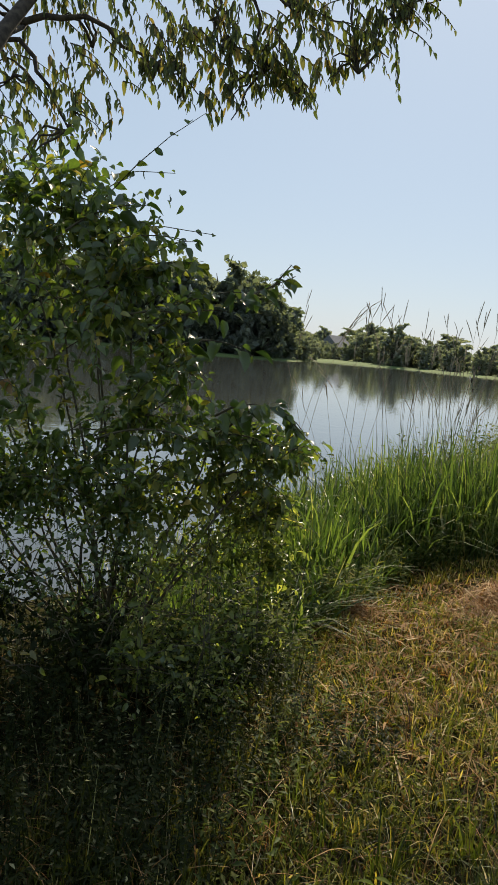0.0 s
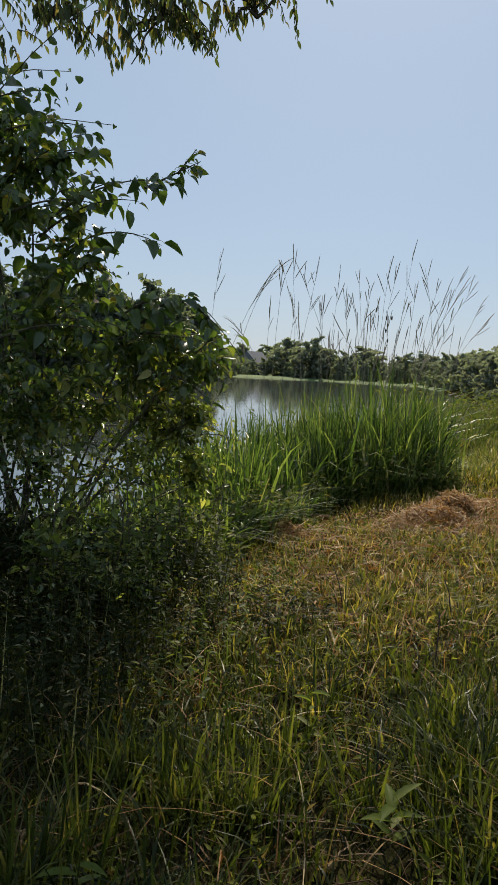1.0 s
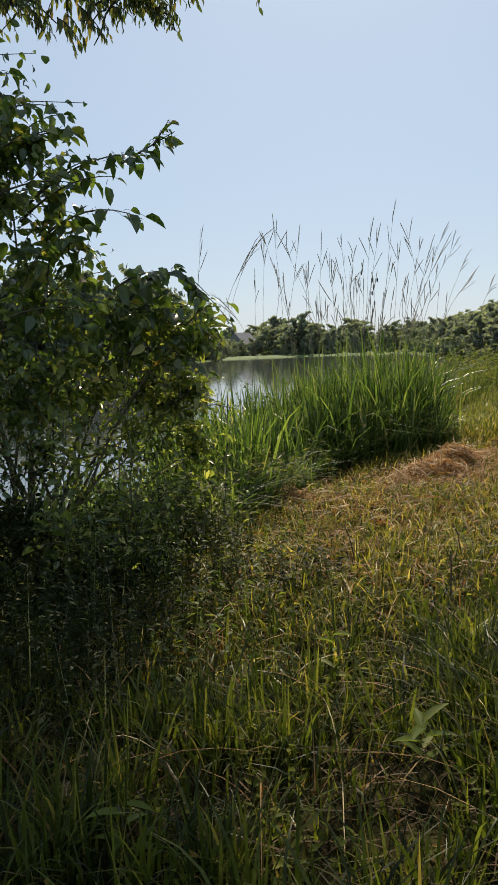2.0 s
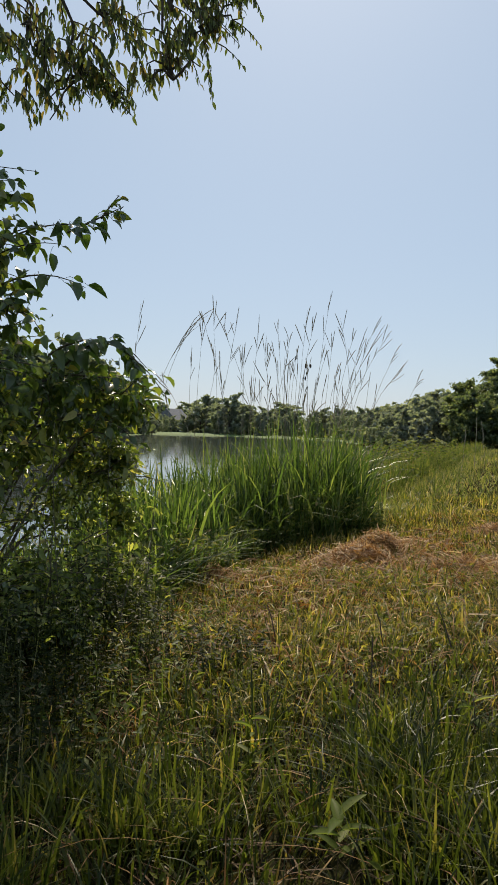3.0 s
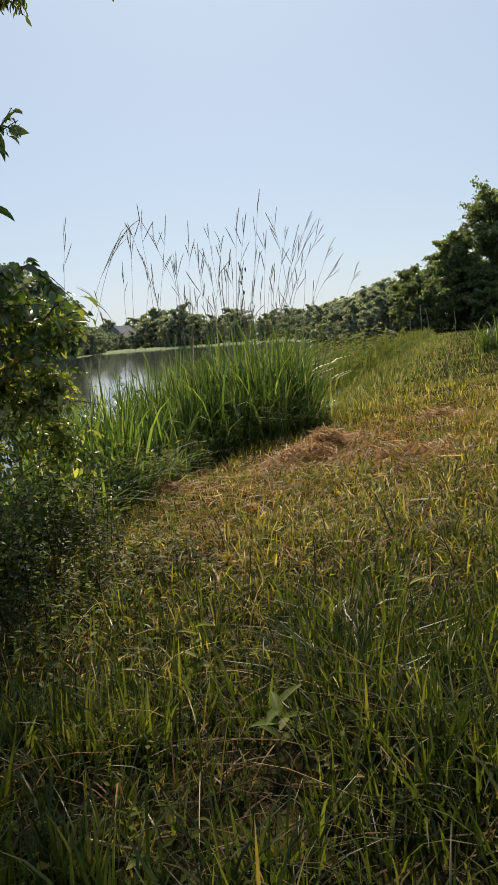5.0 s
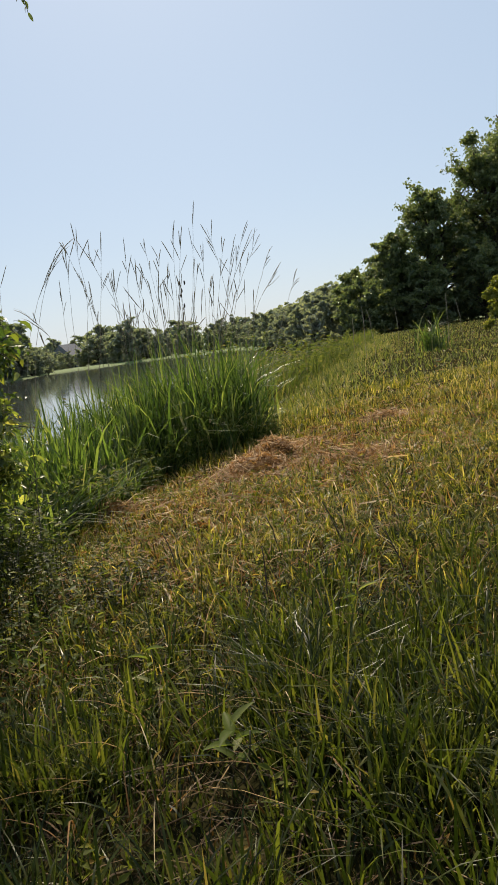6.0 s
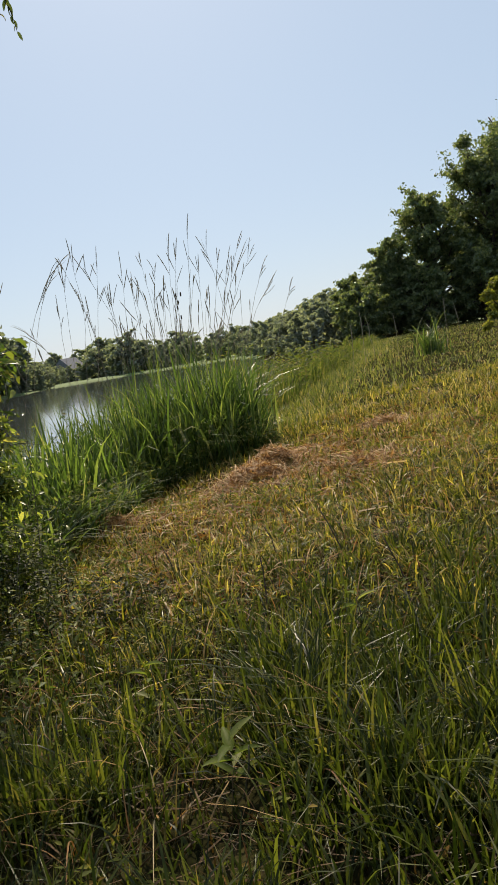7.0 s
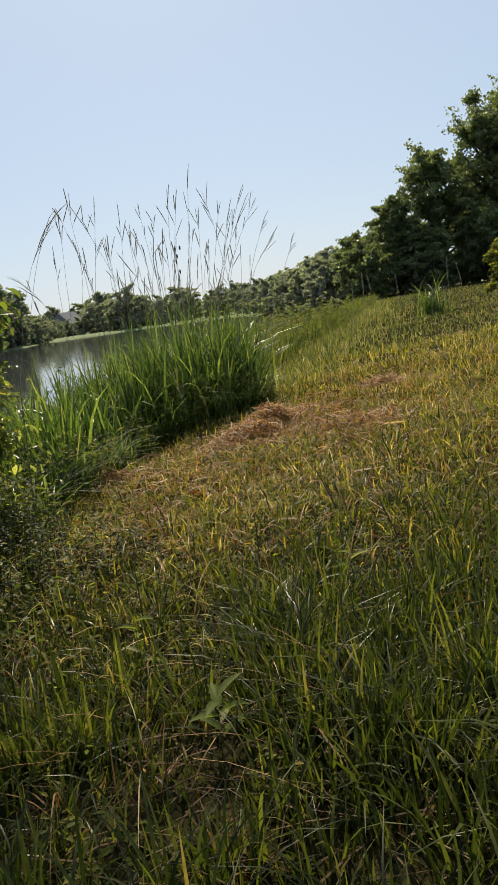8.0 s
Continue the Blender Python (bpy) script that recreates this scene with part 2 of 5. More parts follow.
def blades(base, height, width, yaw, lean, droop, segs=3):
    """Tapered, bent blades. base (n,3); lean and droop as shares of the height, along yaw."""
    n = len(base)
    s = np.linspace(0, 1, segs + 1)
    d = np.stack([np.cos(yaw), np.sin(yaw), 0 * yaw], -1)
    turn = yaw + math.pi / 2 + RNG.uniform(-0.9, 0.9, n)
    w = np.stack([np.cos(turn), np.sin(turn), 0 * yaw], -1)
    verts = np.zeros((n, 2 * segs + 1, 3))
    for k, t in enumerate(s):
        out = (lean * t + droop * t ** 3) * height
        up = height * (t - 0.55 * np.minimum(droop, 1.3) * t ** 3)
        mid = base + d * out[:, None] + np.array([0, 0, 1.0]) * up[:, None]
        if k == segs:
            verts[:, 2 * k] = mid
        else:
            half = 0.5 * width * (1 - 0.75 * t ** 1.6)
            verts[:, 2 * k] = mid - w * half[:, None]
            verts[:, 2 * k + 1] = mid + w * half[:, None]
    off = np.arange(n) * (2 * segs + 1)
    faces = []
    for k in range(segs - 1):
        q = np.array([2 * k, 2 * k + 1, 2 * k + 3, 2 * k + 2])
        faces += (off[:, None] + q).tolist()
    q = np.array([2 * segs - 2, 2 * segs - 1, 2 * segs])
    faces += (off[:, None] + q).tolist()
    return verts.reshape(-1, 3), faces


LEAF_T = np.array([0.0, 0.22, 0.55, 0.82])
LEAF_W = np.array([0.1, 0.4, 0.4, 0.22])


def leaf_template(width=1.0, fold=0.25, curl=0.35):
    """A pointed leaf, one long, along +x, folded at the midrib and curling down."""
    v, f = [], []
    for t, w in zip(LEAF_T, LEAF_W):
        z = -curl * t * t
        v += [(t, -w * width, z + fold * w), (t, 0, z), (t, w * width, z + fold * w)]
    v.append((1.0, 0, -curl))
    for k in range(3):
        a = 3 * k
        f += [(a, a + 1, a + 4, a + 3), (a + 1, a + 2, a + 5, a + 4)]
    f += [(9, 10, 12), (10, 11, 12)]
    return np.array(v), f


def basis(ahead, tilt):
    """Turns with x along ahead; z near up, turned by tilt about x."""
    x = unit(ahead)
    up = np.broadcast_to(np.array([0.02, 0.01, 1.0]), x.shape)
    y = unit(np.cross(up, x))
    z = np.cross(x, y)
    c, s = np.cos(tilt)[:, None], np.sin(tilt)[:, None]
    return np.stack([x, c * y + s * z, c * z - s * y], -1)


def leaves(places, ahead, tilt, size, template):
    v, f = template
    turn = basis(ahead, tilt)
    verts = places[:, None] + np.einsum("nij,kj->nki", turn, v) * size[:, None, None]
    off = np.arange(len(places)) * len(v)
    faces = []
    for q in f:
        faces += (off[:, None] + np.array(q)).tolist()
    return verts.reshape(-1, 3), faces


def tube(points, radii, sides=6):
    """Verts and faces of a tapered tube through the points."""
    p = np.asarray(points, float)
    d = unit(np.gradient(p, axis=0))
    a = unit(np.cross(d, np.array([0.31, 0.77, 0.11])))
    b = np.cross(d, a)
    ang = np.linspace(0, 2 * math.pi, sides, endpoint=False)
    ring = np.cos(ang)[None, :, None] * a[:, None] + np.sin(ang)[None, :, None] * b[:, None]
    v = (p[:, None] + ring * np.asarray(radii)[:, None, None]).reshape(-1, 3)
    f = []
    for i in range(len(p) - 1):
        for j in range(sides):
            k = (j + 1) % sides
            f.append((i * sides + j, i * sides + k, (i + 1) * sides + k, (i + 1) * sides + j))
    f.append(tuple(range((len(p) - 1) * sides, len(p) * sides)))
    f.append(tuple(reversed(range(sides))))
    return v, f


def joined(parts):
    """One list of verts and faces from several."""
    vs, fs, n = [], [], 0
    for v, f in parts:
        vs.append(np.asarray(v))
        fs += [tuple(i + n for i in q) for q in f]
        n += len(v)
    return np.concatenate(vs), fs


def bent(a, b, sag, n=6, wobble=0.0):
    """Points from a to b, bowed by the vector sag."""
    t = np.linspace(0, 1, n)[:, None]
    p = np.asarray(a) * (1 - t) + np.asarray(b) * t + 4 * t * (1 - t) * np.asarray(sag)
    if wobble:
        p[1:-1] += RNG.normal(0, wobble, (n - 2, 3))
    return p


def waves(x, y, s=1.0, ph=0.0):
    """A smooth random field, about -1 to 1."""
    x, y = x * s, y * s
    return (np.sin(x * 1.7 + 1.3 * np.sin(y * 1.1 + ph)) + np.sin(y * 2.1 + 1.7 * np.sin(x * 0.9 - ph)) + np.sin(1.3 * x + 1.9 * y + ph * 2)) / 3


# ---- the lie of the land ----
LAKE = [(-0.7, 8), (2.4, 13.8), (5.7, 20), (12, 31), (19.5, 45), (25, 70), (38, 125), (46, 172), (28, 186), (6, 180), (1, 150), (-12, 138), (-45, 128), (-110, 120), (-150, 60), (-90, -20), (-30, -22), (-9, -5), (-5.6, 2), (-3.9, 4.6), (-2.3, 6.2)]
WATER_Z = -0.7
LAKE_A = np.array(LAKE, float)


def shore(x, y):
    """Metres from the lake's edge; in the lake it is negative."""
    p = np.stack([np.asarray(x, float), np.asarray(y, float)], -1)
    best = np.full(p.shape[:-1], 1e9)
    inside = np.zeros(p.shape[:-1], bool)
    for a, b in zip(LAKE_A, np.roll(LAKE_A, -1, 0)):
        e = b - a
        t = np.clip(((p - a) @ e) / (e @ e), 0, 1)
        best = np.minimum(best, np.linalg.norm(p - a - t[..., None] * e, axis=-1))
        cross = (a[1] > p[..., 1]) != (b[1] > p[..., 1])
        with np.errstate(divide="ignore", invalid="ignore"):
            xs = a[0] + (p[..., 1] - a[1]) * e[0] / (e[1] if e[1] else 1e-9)
        inside ^= cross & (p[..., 0] < xs)
    return np.where(inside, -best, best)


def land(x, y):
    """Height of the ground."""
    x, y = np.asarray(x, float), np.asarray(y, float)
    d = shore(x, y)
    rise = np.interp(d, [-30, -3, 0, 1.2, 3.2, 6, 400], [-2.5, -0.9, 0.0, 0.36, 0.66, 0.72, 0.9])
    rise = np.where(d > 0, rise * np.clip(1.67 - y / 120, 0.5, 1), rise)
    tilt = np.interp(x, [-1.65, 0.75, 5, 12, 26], [-0.12, 0.0, 0.2125, 0.34, 0.55]) * np.clip(d / 2.5, 0, 1) * np.clip(1.6 - 0.01 * y, 0, 1)
    near = np.clip(1 - y / 90, 0, 1)
    bumps = 0.025 * waves(x, y, 1.3) * np.clip(d / 2, 0, 1) * near
    return WATER_Z + rise + tilt + bumps


def axis_steps(lo, hi, fine_lo, fine_hi, fine, grow=1.22):
    mid = list(np.arange(fine_lo, fine_hi, fine))
    a, s = [fine_lo], fine
    while a[-1] > lo:
        s *= grow
        a.append(a[-1] - s)
    b, s = [mid[-1]], fine
    while b[-1] < hi:
        s *= grow
        b.append(b[-1] + s)
    return np.array(a[:0:-1] + mid + b[1:])


gx = axis_steps(-2600, 2600, -6, 12, 0.3, 1.09)
gy = axis_steps(-2600, 2600, -4, 24, 0.3, 1.06)
gx = np.union1d(gx, np.arange(-30.0, 62.0, 2.5))
gy = np.union1d(gy, np.arange(110.0, 215.0, 2.5))
GX, GY = np.meshgrid(gx, gy)
GZ = land(GX, GY)
nx, ny = len(gx), len(gy)
idx = np.arange(nx * ny).reshape(ny, nx)
quads = np.stack([idx[:-1, :-1], idx[:-1, 1:], idx[1:, 1:], idx[1:, :-1]], -1).reshape(-1, 4)
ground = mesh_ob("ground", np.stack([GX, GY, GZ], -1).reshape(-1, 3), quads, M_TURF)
ground.data.materials.append(M_LAWN)
ground.data.materials.append(M_MUD)
cx, cy = GX[:-1, :-1].ravel(), GY[:-1, :-1].ravel()
cd = shore(cx, cy)
kind = np.where((cd < -0.5) & (cy < 100), 2, np.where((cy > 140) | (cx > 36) | (cx < -9) | (cy < -9), 1, 0))
ground.data.polygons.foreach_set("material_index", kind.astype(np.int32))
tagged(ground, "dry trodden lakeside ground under mown grass", "ground", kind="structure")

wx = axis_steps(-200, 60, -6, 12, 1.0, 1.3)
wy = axis_steps(-40, 210, -4, 24, 1.0, 1.3)
WX, WY = np.meshgrid(wx, wy)
idx = np.arange(len(wx) * len(wy)).reshape(len(wy), len(wx))
quads = np.stack([idx[:-1, :-1], idx[:-1, 1:], idx[1:, 1:], idx[1:, :-1]], -1).reshape(-1, 4)
water = mesh_ob("water", np.stack([WX, WY, WX * 0 + WATER_Z], -1).reshape(-1, 3), quads, M_WATER)
tagged(water, "calm pale lake water mirroring sky and trees", "lake", kind="structure")


# ---- trees ----
def crown_leaves(blobs, count, size, flat=0.55):
    """Leaf clumps over the skins of blobs (centre, radii): verts and faces of kites turned every way."""
    area = np.array([r[0] * r[1] + r[1] * r[2] + r[0] * r[2] for _, r in blobs])
    pick = RNG.choice(len(blobs), count, p=area / area.sum())
    c = np.array([b[0] for b in blobs])[pick]
    r = np.array([b[1] for b in blobs])[pick]
    u = unit(RNG.normal(size=(count, 3)))
    p = c + u * r * (RNG.uniform(0.3, 1.15, (count, 1)))
    ahead = unit(u * 0.6 + RNG.normal(size=(count, 3)) * 0.7 + np.array([0, 0, -0.25]))
    s = size * RNG.uniform(0.6, 1.35, count)
    v = np.array([(-0.5, 0, 0), (-0.05, -0.38, 0.1), (0.55, 0, -0.06), (0.0, 0.36, 0.1)])
    turn = basis(ahead, RNG.uniform(-1.4, 1.4, count))
    verts = p[:, None] + np.einsum("nij,kj->nki", turn, v) * s[:, None, None]
    off = np.arange(count) * 4
    faces = np.concatenate([off[:, None] + np.array([0, 1, 2]), off[:, None] + np.array([0, 2, 3])]).tolist()
    return verts.reshape(-1, 3), faces


def tree(place, height, radius, count, leaf, mat, label, low=0.15, blobs=14, group="", seed=0, slim=1.0, category="tree"):
    """A tree: tapered trunk with limbs, and a crown of leaf clumps round the limb ends."""
    rng = np.random.default_rng(seed)
    t = thing("tree", place, label, category, group)
    wood = [tube(bent((0, 0, -0.3), (rng.normal(0, 0.04) * height, rng.normal(0, 0.04) * height, height * 0.8), rng.normal(0, 0.03, 3) * height, 7), np.linspace(0.035 * height, 0.006 * height, 7), 7)]
    masses = []
    for k in range(blobs):
        h = low + (0.9 - low) * (k + 0.5) / blobs
        a = k * 2.4 + rng.uniform(-0.5, 0.5)
        reach = radius * (0.35 + 0.62 * math.sin(math.pi * min(1, 0.16 + 0.84 * h) ** 1.1)) * rng.uniform(0.55, 1.0)
        end = np.array([math.cos(a) * reach * slim, math.sin(a) * reach * slim, h * height])
        size = radius * rng.uniform(0.19, 0.36)
        masses.append((end, np.array([size, size, size * rng.uniform(0.55, 0.9)])))
        for j in range(7):
            bud = size * rng.uniform(0.2, 0.6)
            masses.append((end + np.clip(rng.normal(0, 0.8, 3), -1.15, 1.15) * size, np.array([bud, bud, bud * 0.7])))
        wood.append(tube(bent((0, 0, max(0.1, h - 0.22) * height * 0.8), end, (0, 0, -0.02 * height), 5), np.linspace(0.014 * height, 0.004 * height, 5), 5))
    masses.append((np.array([0, 0, height * 0.9]), np.array([radius * 0.3, radius * 0.3, height * 0.1])))
    v, f = joined(wood)
    mesh_ob("trunk", v, f, M_BARK, t)
    v, f = crown_leaves(masses, count, leaf)
    mesh_ob("crown", v, f, mat, t, smooth=False)
    return t


def oak(place, height, radius, count, leaf, label, group, seed, mat=None, limbs=0):
    """An oak in leaf to the ground: forked limbs, and a ragged crown of loose leaf sprays with gaps between."""
    rng = np.random.default_rng(seed + 40)
    t = thing("tree", place, label, "tree", group)
    top = np.array([rng.normal(0, 0.05) * height, rng.normal(0, 0.05) * height, height * 0.86])
    wood = [tube(bent((0, 0, -0.3), top, rng.normal(0, 0.025, 3) * height, 8), np.linspace(0.03 * height, 0.004 * height, 8), 7)]
    P, D = [], []
    limbs = limbs or 20 + int(2.2 * height)
    for k in range(limbs):
        h = 0.04 + 0.92 * (k + 0.5) / limbs
        a = k * 2.4 + rng.uniform(-0.6, 0.6)
        reach = radius * (0.12 + 0.95 * math.sin(math.pi * (0.12 + 0.83 * h)) ** 0.9) * rng.uniform(0.55, 1.12)
        start = top * max(0.05, h - 0.2)
        end = np.array([math.cos(a) * reach, math.sin(a) * reach, h * height * rng.uniform(0.94, 1.06)])
        line = bent(start, end, (0, 0, 0.04 * height * rng.uniform(-0.3, 1)), 7, 0.02 * radius)
        wood.append(tube(line, np.linspace(0.011 * height, 0.0025 * height, 7), 4))
        for j in range(11):                               # side shoots, most of them near the limb's end
            w = rng.beta(2.4, 1.2)
            root = start * (1 - w) + end * w
            tip = root + rng.normal(0, 1, 3) * radius * np.array([0.17, 0.17, 0.13]) + np.array([math.cos(a), math.sin(a), 0.5]) * radius * 0.07
            n = max(4, int(count / limbs / 11 * rng.uniform(0.4, 1.6)))
            q = rng.uniform(0.1, 1.05, (n, 1))
            P.append(root * (1 - q) + tip * q + rng.normal(0, 1, (n, 3)) * radius * np.array([0.06, 0.06, 0.035]))
            D.append(np.tile(tip - root, (n, 1)))
    P, D = np.concatenate(P), unit(np.concatenate(D))
    n = len(P)
    kite = (np.array([(-0.5, 0, 0), (-0.1, -0.36, 0.1), (0.55, 0, -0.08), (0.02, 0.34, 0.1)]), [(0, 1, 2), (0, 2, 3)])
    v, f = leaves(P, D * 0.5 + rng.normal(0, 0.7, (n, 3)) + np.array([0, 0, -0.2]), rng.uniform(-1.2, 1.2, n), leaf * rng.uniform(0.55, 1.4, n), kite)
    mesh_ob("crown", v, f, mat or M_OAK, t, smooth=False)
    v, f = joined(wood)
    mesh_ob("trunk", v, f, M_BARK, t)
    return t


def on_land(x, y, sink=0.0):
    return (x, y, float(land(x, y)) - sink)


# the dark wood along the bank
for k, (x, y, h, r, n, words) in enumerate([
        (23.4, 48, 3.9, 1.8, 8000, "small dense oak at the wood's edge, backlit"), (26.5, 49, 7.0, 2.2, 13000, "leafy oak with a ragged crown, dark below"),
        (30.3, 50, 10.2, 3.0, 18000, "tall spreading oak with sunlit top, dark below"), (35.2, 50, 14.2, 3.6, 21000, "tall spreading oak with sunlit top, dark below"),
        (40.5, 52, 17.4, 4.8, 24000, "tall spreading oak with sunlit top, dark below"), (26.5, 55, 5.2, 2.3, 8000, "rounded small oak behind the wood's edge"),
        (27.5, 46.5, 4.4, 1.8, 7000, "low bushy oak in front of the wood"), (32.0, 46.5, 5.4, 2.1, 8000, "low bushy oak in front of the wood"), (37.0, 46.5, 6.5, 2.5, 8000, "low bushy oak in front of the wood")]):
    oak(on_land(x, y), h, r, int(2.0 * n), 0.18 + 0.004 * h, words, "wood on the bank", k + 1)
tree(on_land(17.2, 23.0), 1.9, 0.8, 4500, 0.12, M_BUSH, "yellow-green leafy bush at the meadow's edge", 0.02, 12, "", 8, category="bush")

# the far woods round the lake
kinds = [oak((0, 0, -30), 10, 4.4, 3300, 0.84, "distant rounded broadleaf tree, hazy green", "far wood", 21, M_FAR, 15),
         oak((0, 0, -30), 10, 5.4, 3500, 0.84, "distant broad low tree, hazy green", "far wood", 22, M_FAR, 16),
         oak((0, 0, -30), 10, 3.8, 3000, 0.84, "distant grey-green tree, paled for haze", "far wood", 23, M_FARGREY, 14),
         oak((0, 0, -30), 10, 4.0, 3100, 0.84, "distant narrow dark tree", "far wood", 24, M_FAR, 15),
         oak((0, 0, -30), 10, 4.6, 3400, 0.84, "tall dark tree on the far shore, haze in its blue-green", "far wood", 25, M_FARDARK, 16)]
FAR_WEST = [(-75, 136, 13), (-64, 140, 13.5), (-54, 138, 12), (-47, 142, 14),
            (-40, 141, 13), (-33, 144, 13.5), (-26, 145, 13.5), (-20, 147, 12),
            (-15, 150, 13), (-9.5, 150, 11.6), (4.5, 191, 5.5), (9.3, 212, 5.6),
            (15.6, 214, 5.2), (23.5, 200, 7), (33, 192, 6.5), (39, 192, 6),
            (45, 184, 6), (51, 178, 6.5)]
FAR_EAST = [(0, 182, 5.5), (-5, 152, 8.6), (-1, 158, 6.5), (2, 170, 6.5),
            (-6, 190, 8.5), (3, 196, 7.5), (16, 246, 9), (20.2, 215, 9.6),
            (10, 240, 10), (25, 250, 14), (26, 196, 11.2), (31, 204, 9.0),
            (36, 200, 8), (42, 196, 7.6), (48, 190, 8), (53, 186, 8.6),
            (58, 182, 8.2)]
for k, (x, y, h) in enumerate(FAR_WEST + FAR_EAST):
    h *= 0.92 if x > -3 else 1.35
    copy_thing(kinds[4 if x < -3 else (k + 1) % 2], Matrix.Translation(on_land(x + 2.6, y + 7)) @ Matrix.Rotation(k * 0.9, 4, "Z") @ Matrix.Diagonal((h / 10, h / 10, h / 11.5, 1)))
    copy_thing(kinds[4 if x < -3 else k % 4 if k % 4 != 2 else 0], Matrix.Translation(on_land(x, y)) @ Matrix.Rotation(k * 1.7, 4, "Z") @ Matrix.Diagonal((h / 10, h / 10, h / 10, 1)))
NEAR_BANK = [(21.5, 53, 3.2), (23.5, 61, 3.6), (26, 69, 3.6), (28, 77, 4.0),
             (30.5, 86, 4.2), (33.5, 97, 4.4), (36, 108, 4.6), (38.5, 119, 4.6),
             (41, 130, 4.8), (43.5, 141, 5.0), (45.5, 153, 5.0), (24, 56, 3.6),
             (27, 64, 4.2), (30, 73, 4.6), (52, 160, 6.5), (49, 145, 6.2),
             (47, 133, 6.0), (46.5, 123, 6.2)]
NEAR_WOOD = [(45.5, 113, 6.4), (50, 106, 7.5), (41, 88, 5.5), (40.5, 96, 6),
             (50, 150, 7.0), (48, 138, 7.0), (46, 128, 6.6), (45, 118, 7.0),
             (44, 108, 7.2), (42, 100, 7.0), (46, 100, 7.4), (39, 92, 6.4),
             (38, 84, 6.0), (44, 86, 8.0), (51, 92, 9.0), (58, 88, 10.0),
             (66, 84, 11.0), (36, 76, 5.8)]
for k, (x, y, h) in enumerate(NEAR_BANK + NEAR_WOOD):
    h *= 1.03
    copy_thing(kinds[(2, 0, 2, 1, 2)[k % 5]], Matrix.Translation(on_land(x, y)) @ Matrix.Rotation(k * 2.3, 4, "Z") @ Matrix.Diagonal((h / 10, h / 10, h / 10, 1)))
for k in range(46):
    a = radians(-75 + 150 * k / 45)
    r = 330 + 40 * math.sin(k * 1.9)
    x, y, h = r * math.sin(a), r * math.cos(a), 11 + 2.0 * math.sin(k * 2.7)
    copy_thing(kinds[k % 4], Matrix.Translation(on_land(x, y)) @ Matrix.Rotation(k * 1.1, 4, "Z") @ Matrix.Diagonal((h / 5.2, h / 5.2, h / 10, 1)))
for t in kinds:
    for o in (*t.children_recursive, t):
        bpy.data.objects.remove(o)


# ---- houses and a parked car across the lake ----
def box(x0, x1, y0, y1, z0, z1):
    v = [(x, y, z) for z in (z0, z1) for y in (y0, y1) for x in (x0, x1)]
    return np.array(v), [(0, 2, 3, 1), (4, 5, 7, 6), (0, 1, 5, 4), (2, 6, 7, 3), (0, 4, 6, 2), (1, 3, 7, 5)]


def house(place, turn, w, d, h, label):
    t = thing("house", place, label, "house", "houses across the lake")
    t.rotation_euler = (0, 0, turn)
    v, f = box(-w / 2, w / 2, -d / 2, d / 2, -0.5, h)
    mesh_ob("wall", v, f, M_WALL, t, False)
    o, p = 0.5, h + d * 0.5
    v = np.array([(-w / 2 - o, -d / 2 - o, h - 0.15), (w / 2 + o, -d / 2 - o, h - 0.15), (w / 2 + o, d / 2 + o, h - 0.15), (-w / 2 - o, d / 2 + o, h - 0.15), (-w / 2 - o, 0, p), (w / 2 + o, 0, p)])
    f = [(0, 1, 5, 4), (2, 3, 4, 5), (0, 4, 3), (1, 2, 5), (0, 3, 2, 1)]
    mesh_ob("roof", v, f, M_ROOF, t, False)
    for k in range(int(w // 2.6)):
        x = -w / 2 + 1.5 + k * 2.6
        v, f = box(x - 0.6, x + 0.6, -d / 2 - 0.06, -d / 2 + 0.02, 1.0, 2.4)
        win = mesh_ob("window", v, f, M_TRIM, t, False)
        v, f = box(x - 0.5, x + 0.5, -d / 2 - 0.09, -d / 2 - 0.02, 1.1, 2.3)
        mesh_ob("pane", v, f, M_PANE, win, False)
    return t


house(on_land(13.2, 232, 0.1), 0.9, 7.0, 6.5, 3.8, "grey two-storey house with a blue-grey roof")
house(on_land(24.5, 230, 0.1), -1.2, 9, 7, 3.4, "pale house half hidden by trees across the lake")

car = thing("car", on_land(12.6, 220), "small white car parked by the shore", "car")
v, f = box(-2.2, 2.2, -0.85, 0.85, 0.3, 0.85)
v[4:, 1] *= 0.92
mesh_ob("body", v, f, M_CAR, car, False)
v, f = box(-1.3, 1.2, -0.75, 0.75, 0.85, 1.4)
v[4:, 0] *= 0.72
v[4:, 1] *= 0.85
mesh_ob("cabin", v, f, M_PANE, car, False)
for x in (-1.35, 1.35):
    for y in (-0.8, 0.8):
        v, f = tube([(x, y - 0.1, 0.32), (x, y + 0.1, 0.32)], [0.32, 0.32], 12)
        mesh_ob("wheel", v, f, M_TYRE, car, False)


# ---- the shrub by the water ----
SHRUB_AT = np.array([-1.05, 3.75, 0.0])
SHRUB_AT[2] = float(land(SHRUB_AT[0], SHRUB_AT[1]))
shrub = thing("shrub", SHRUB_AT, "large dark leafy shrub with some yellowing leaves, backlit", "shrub")
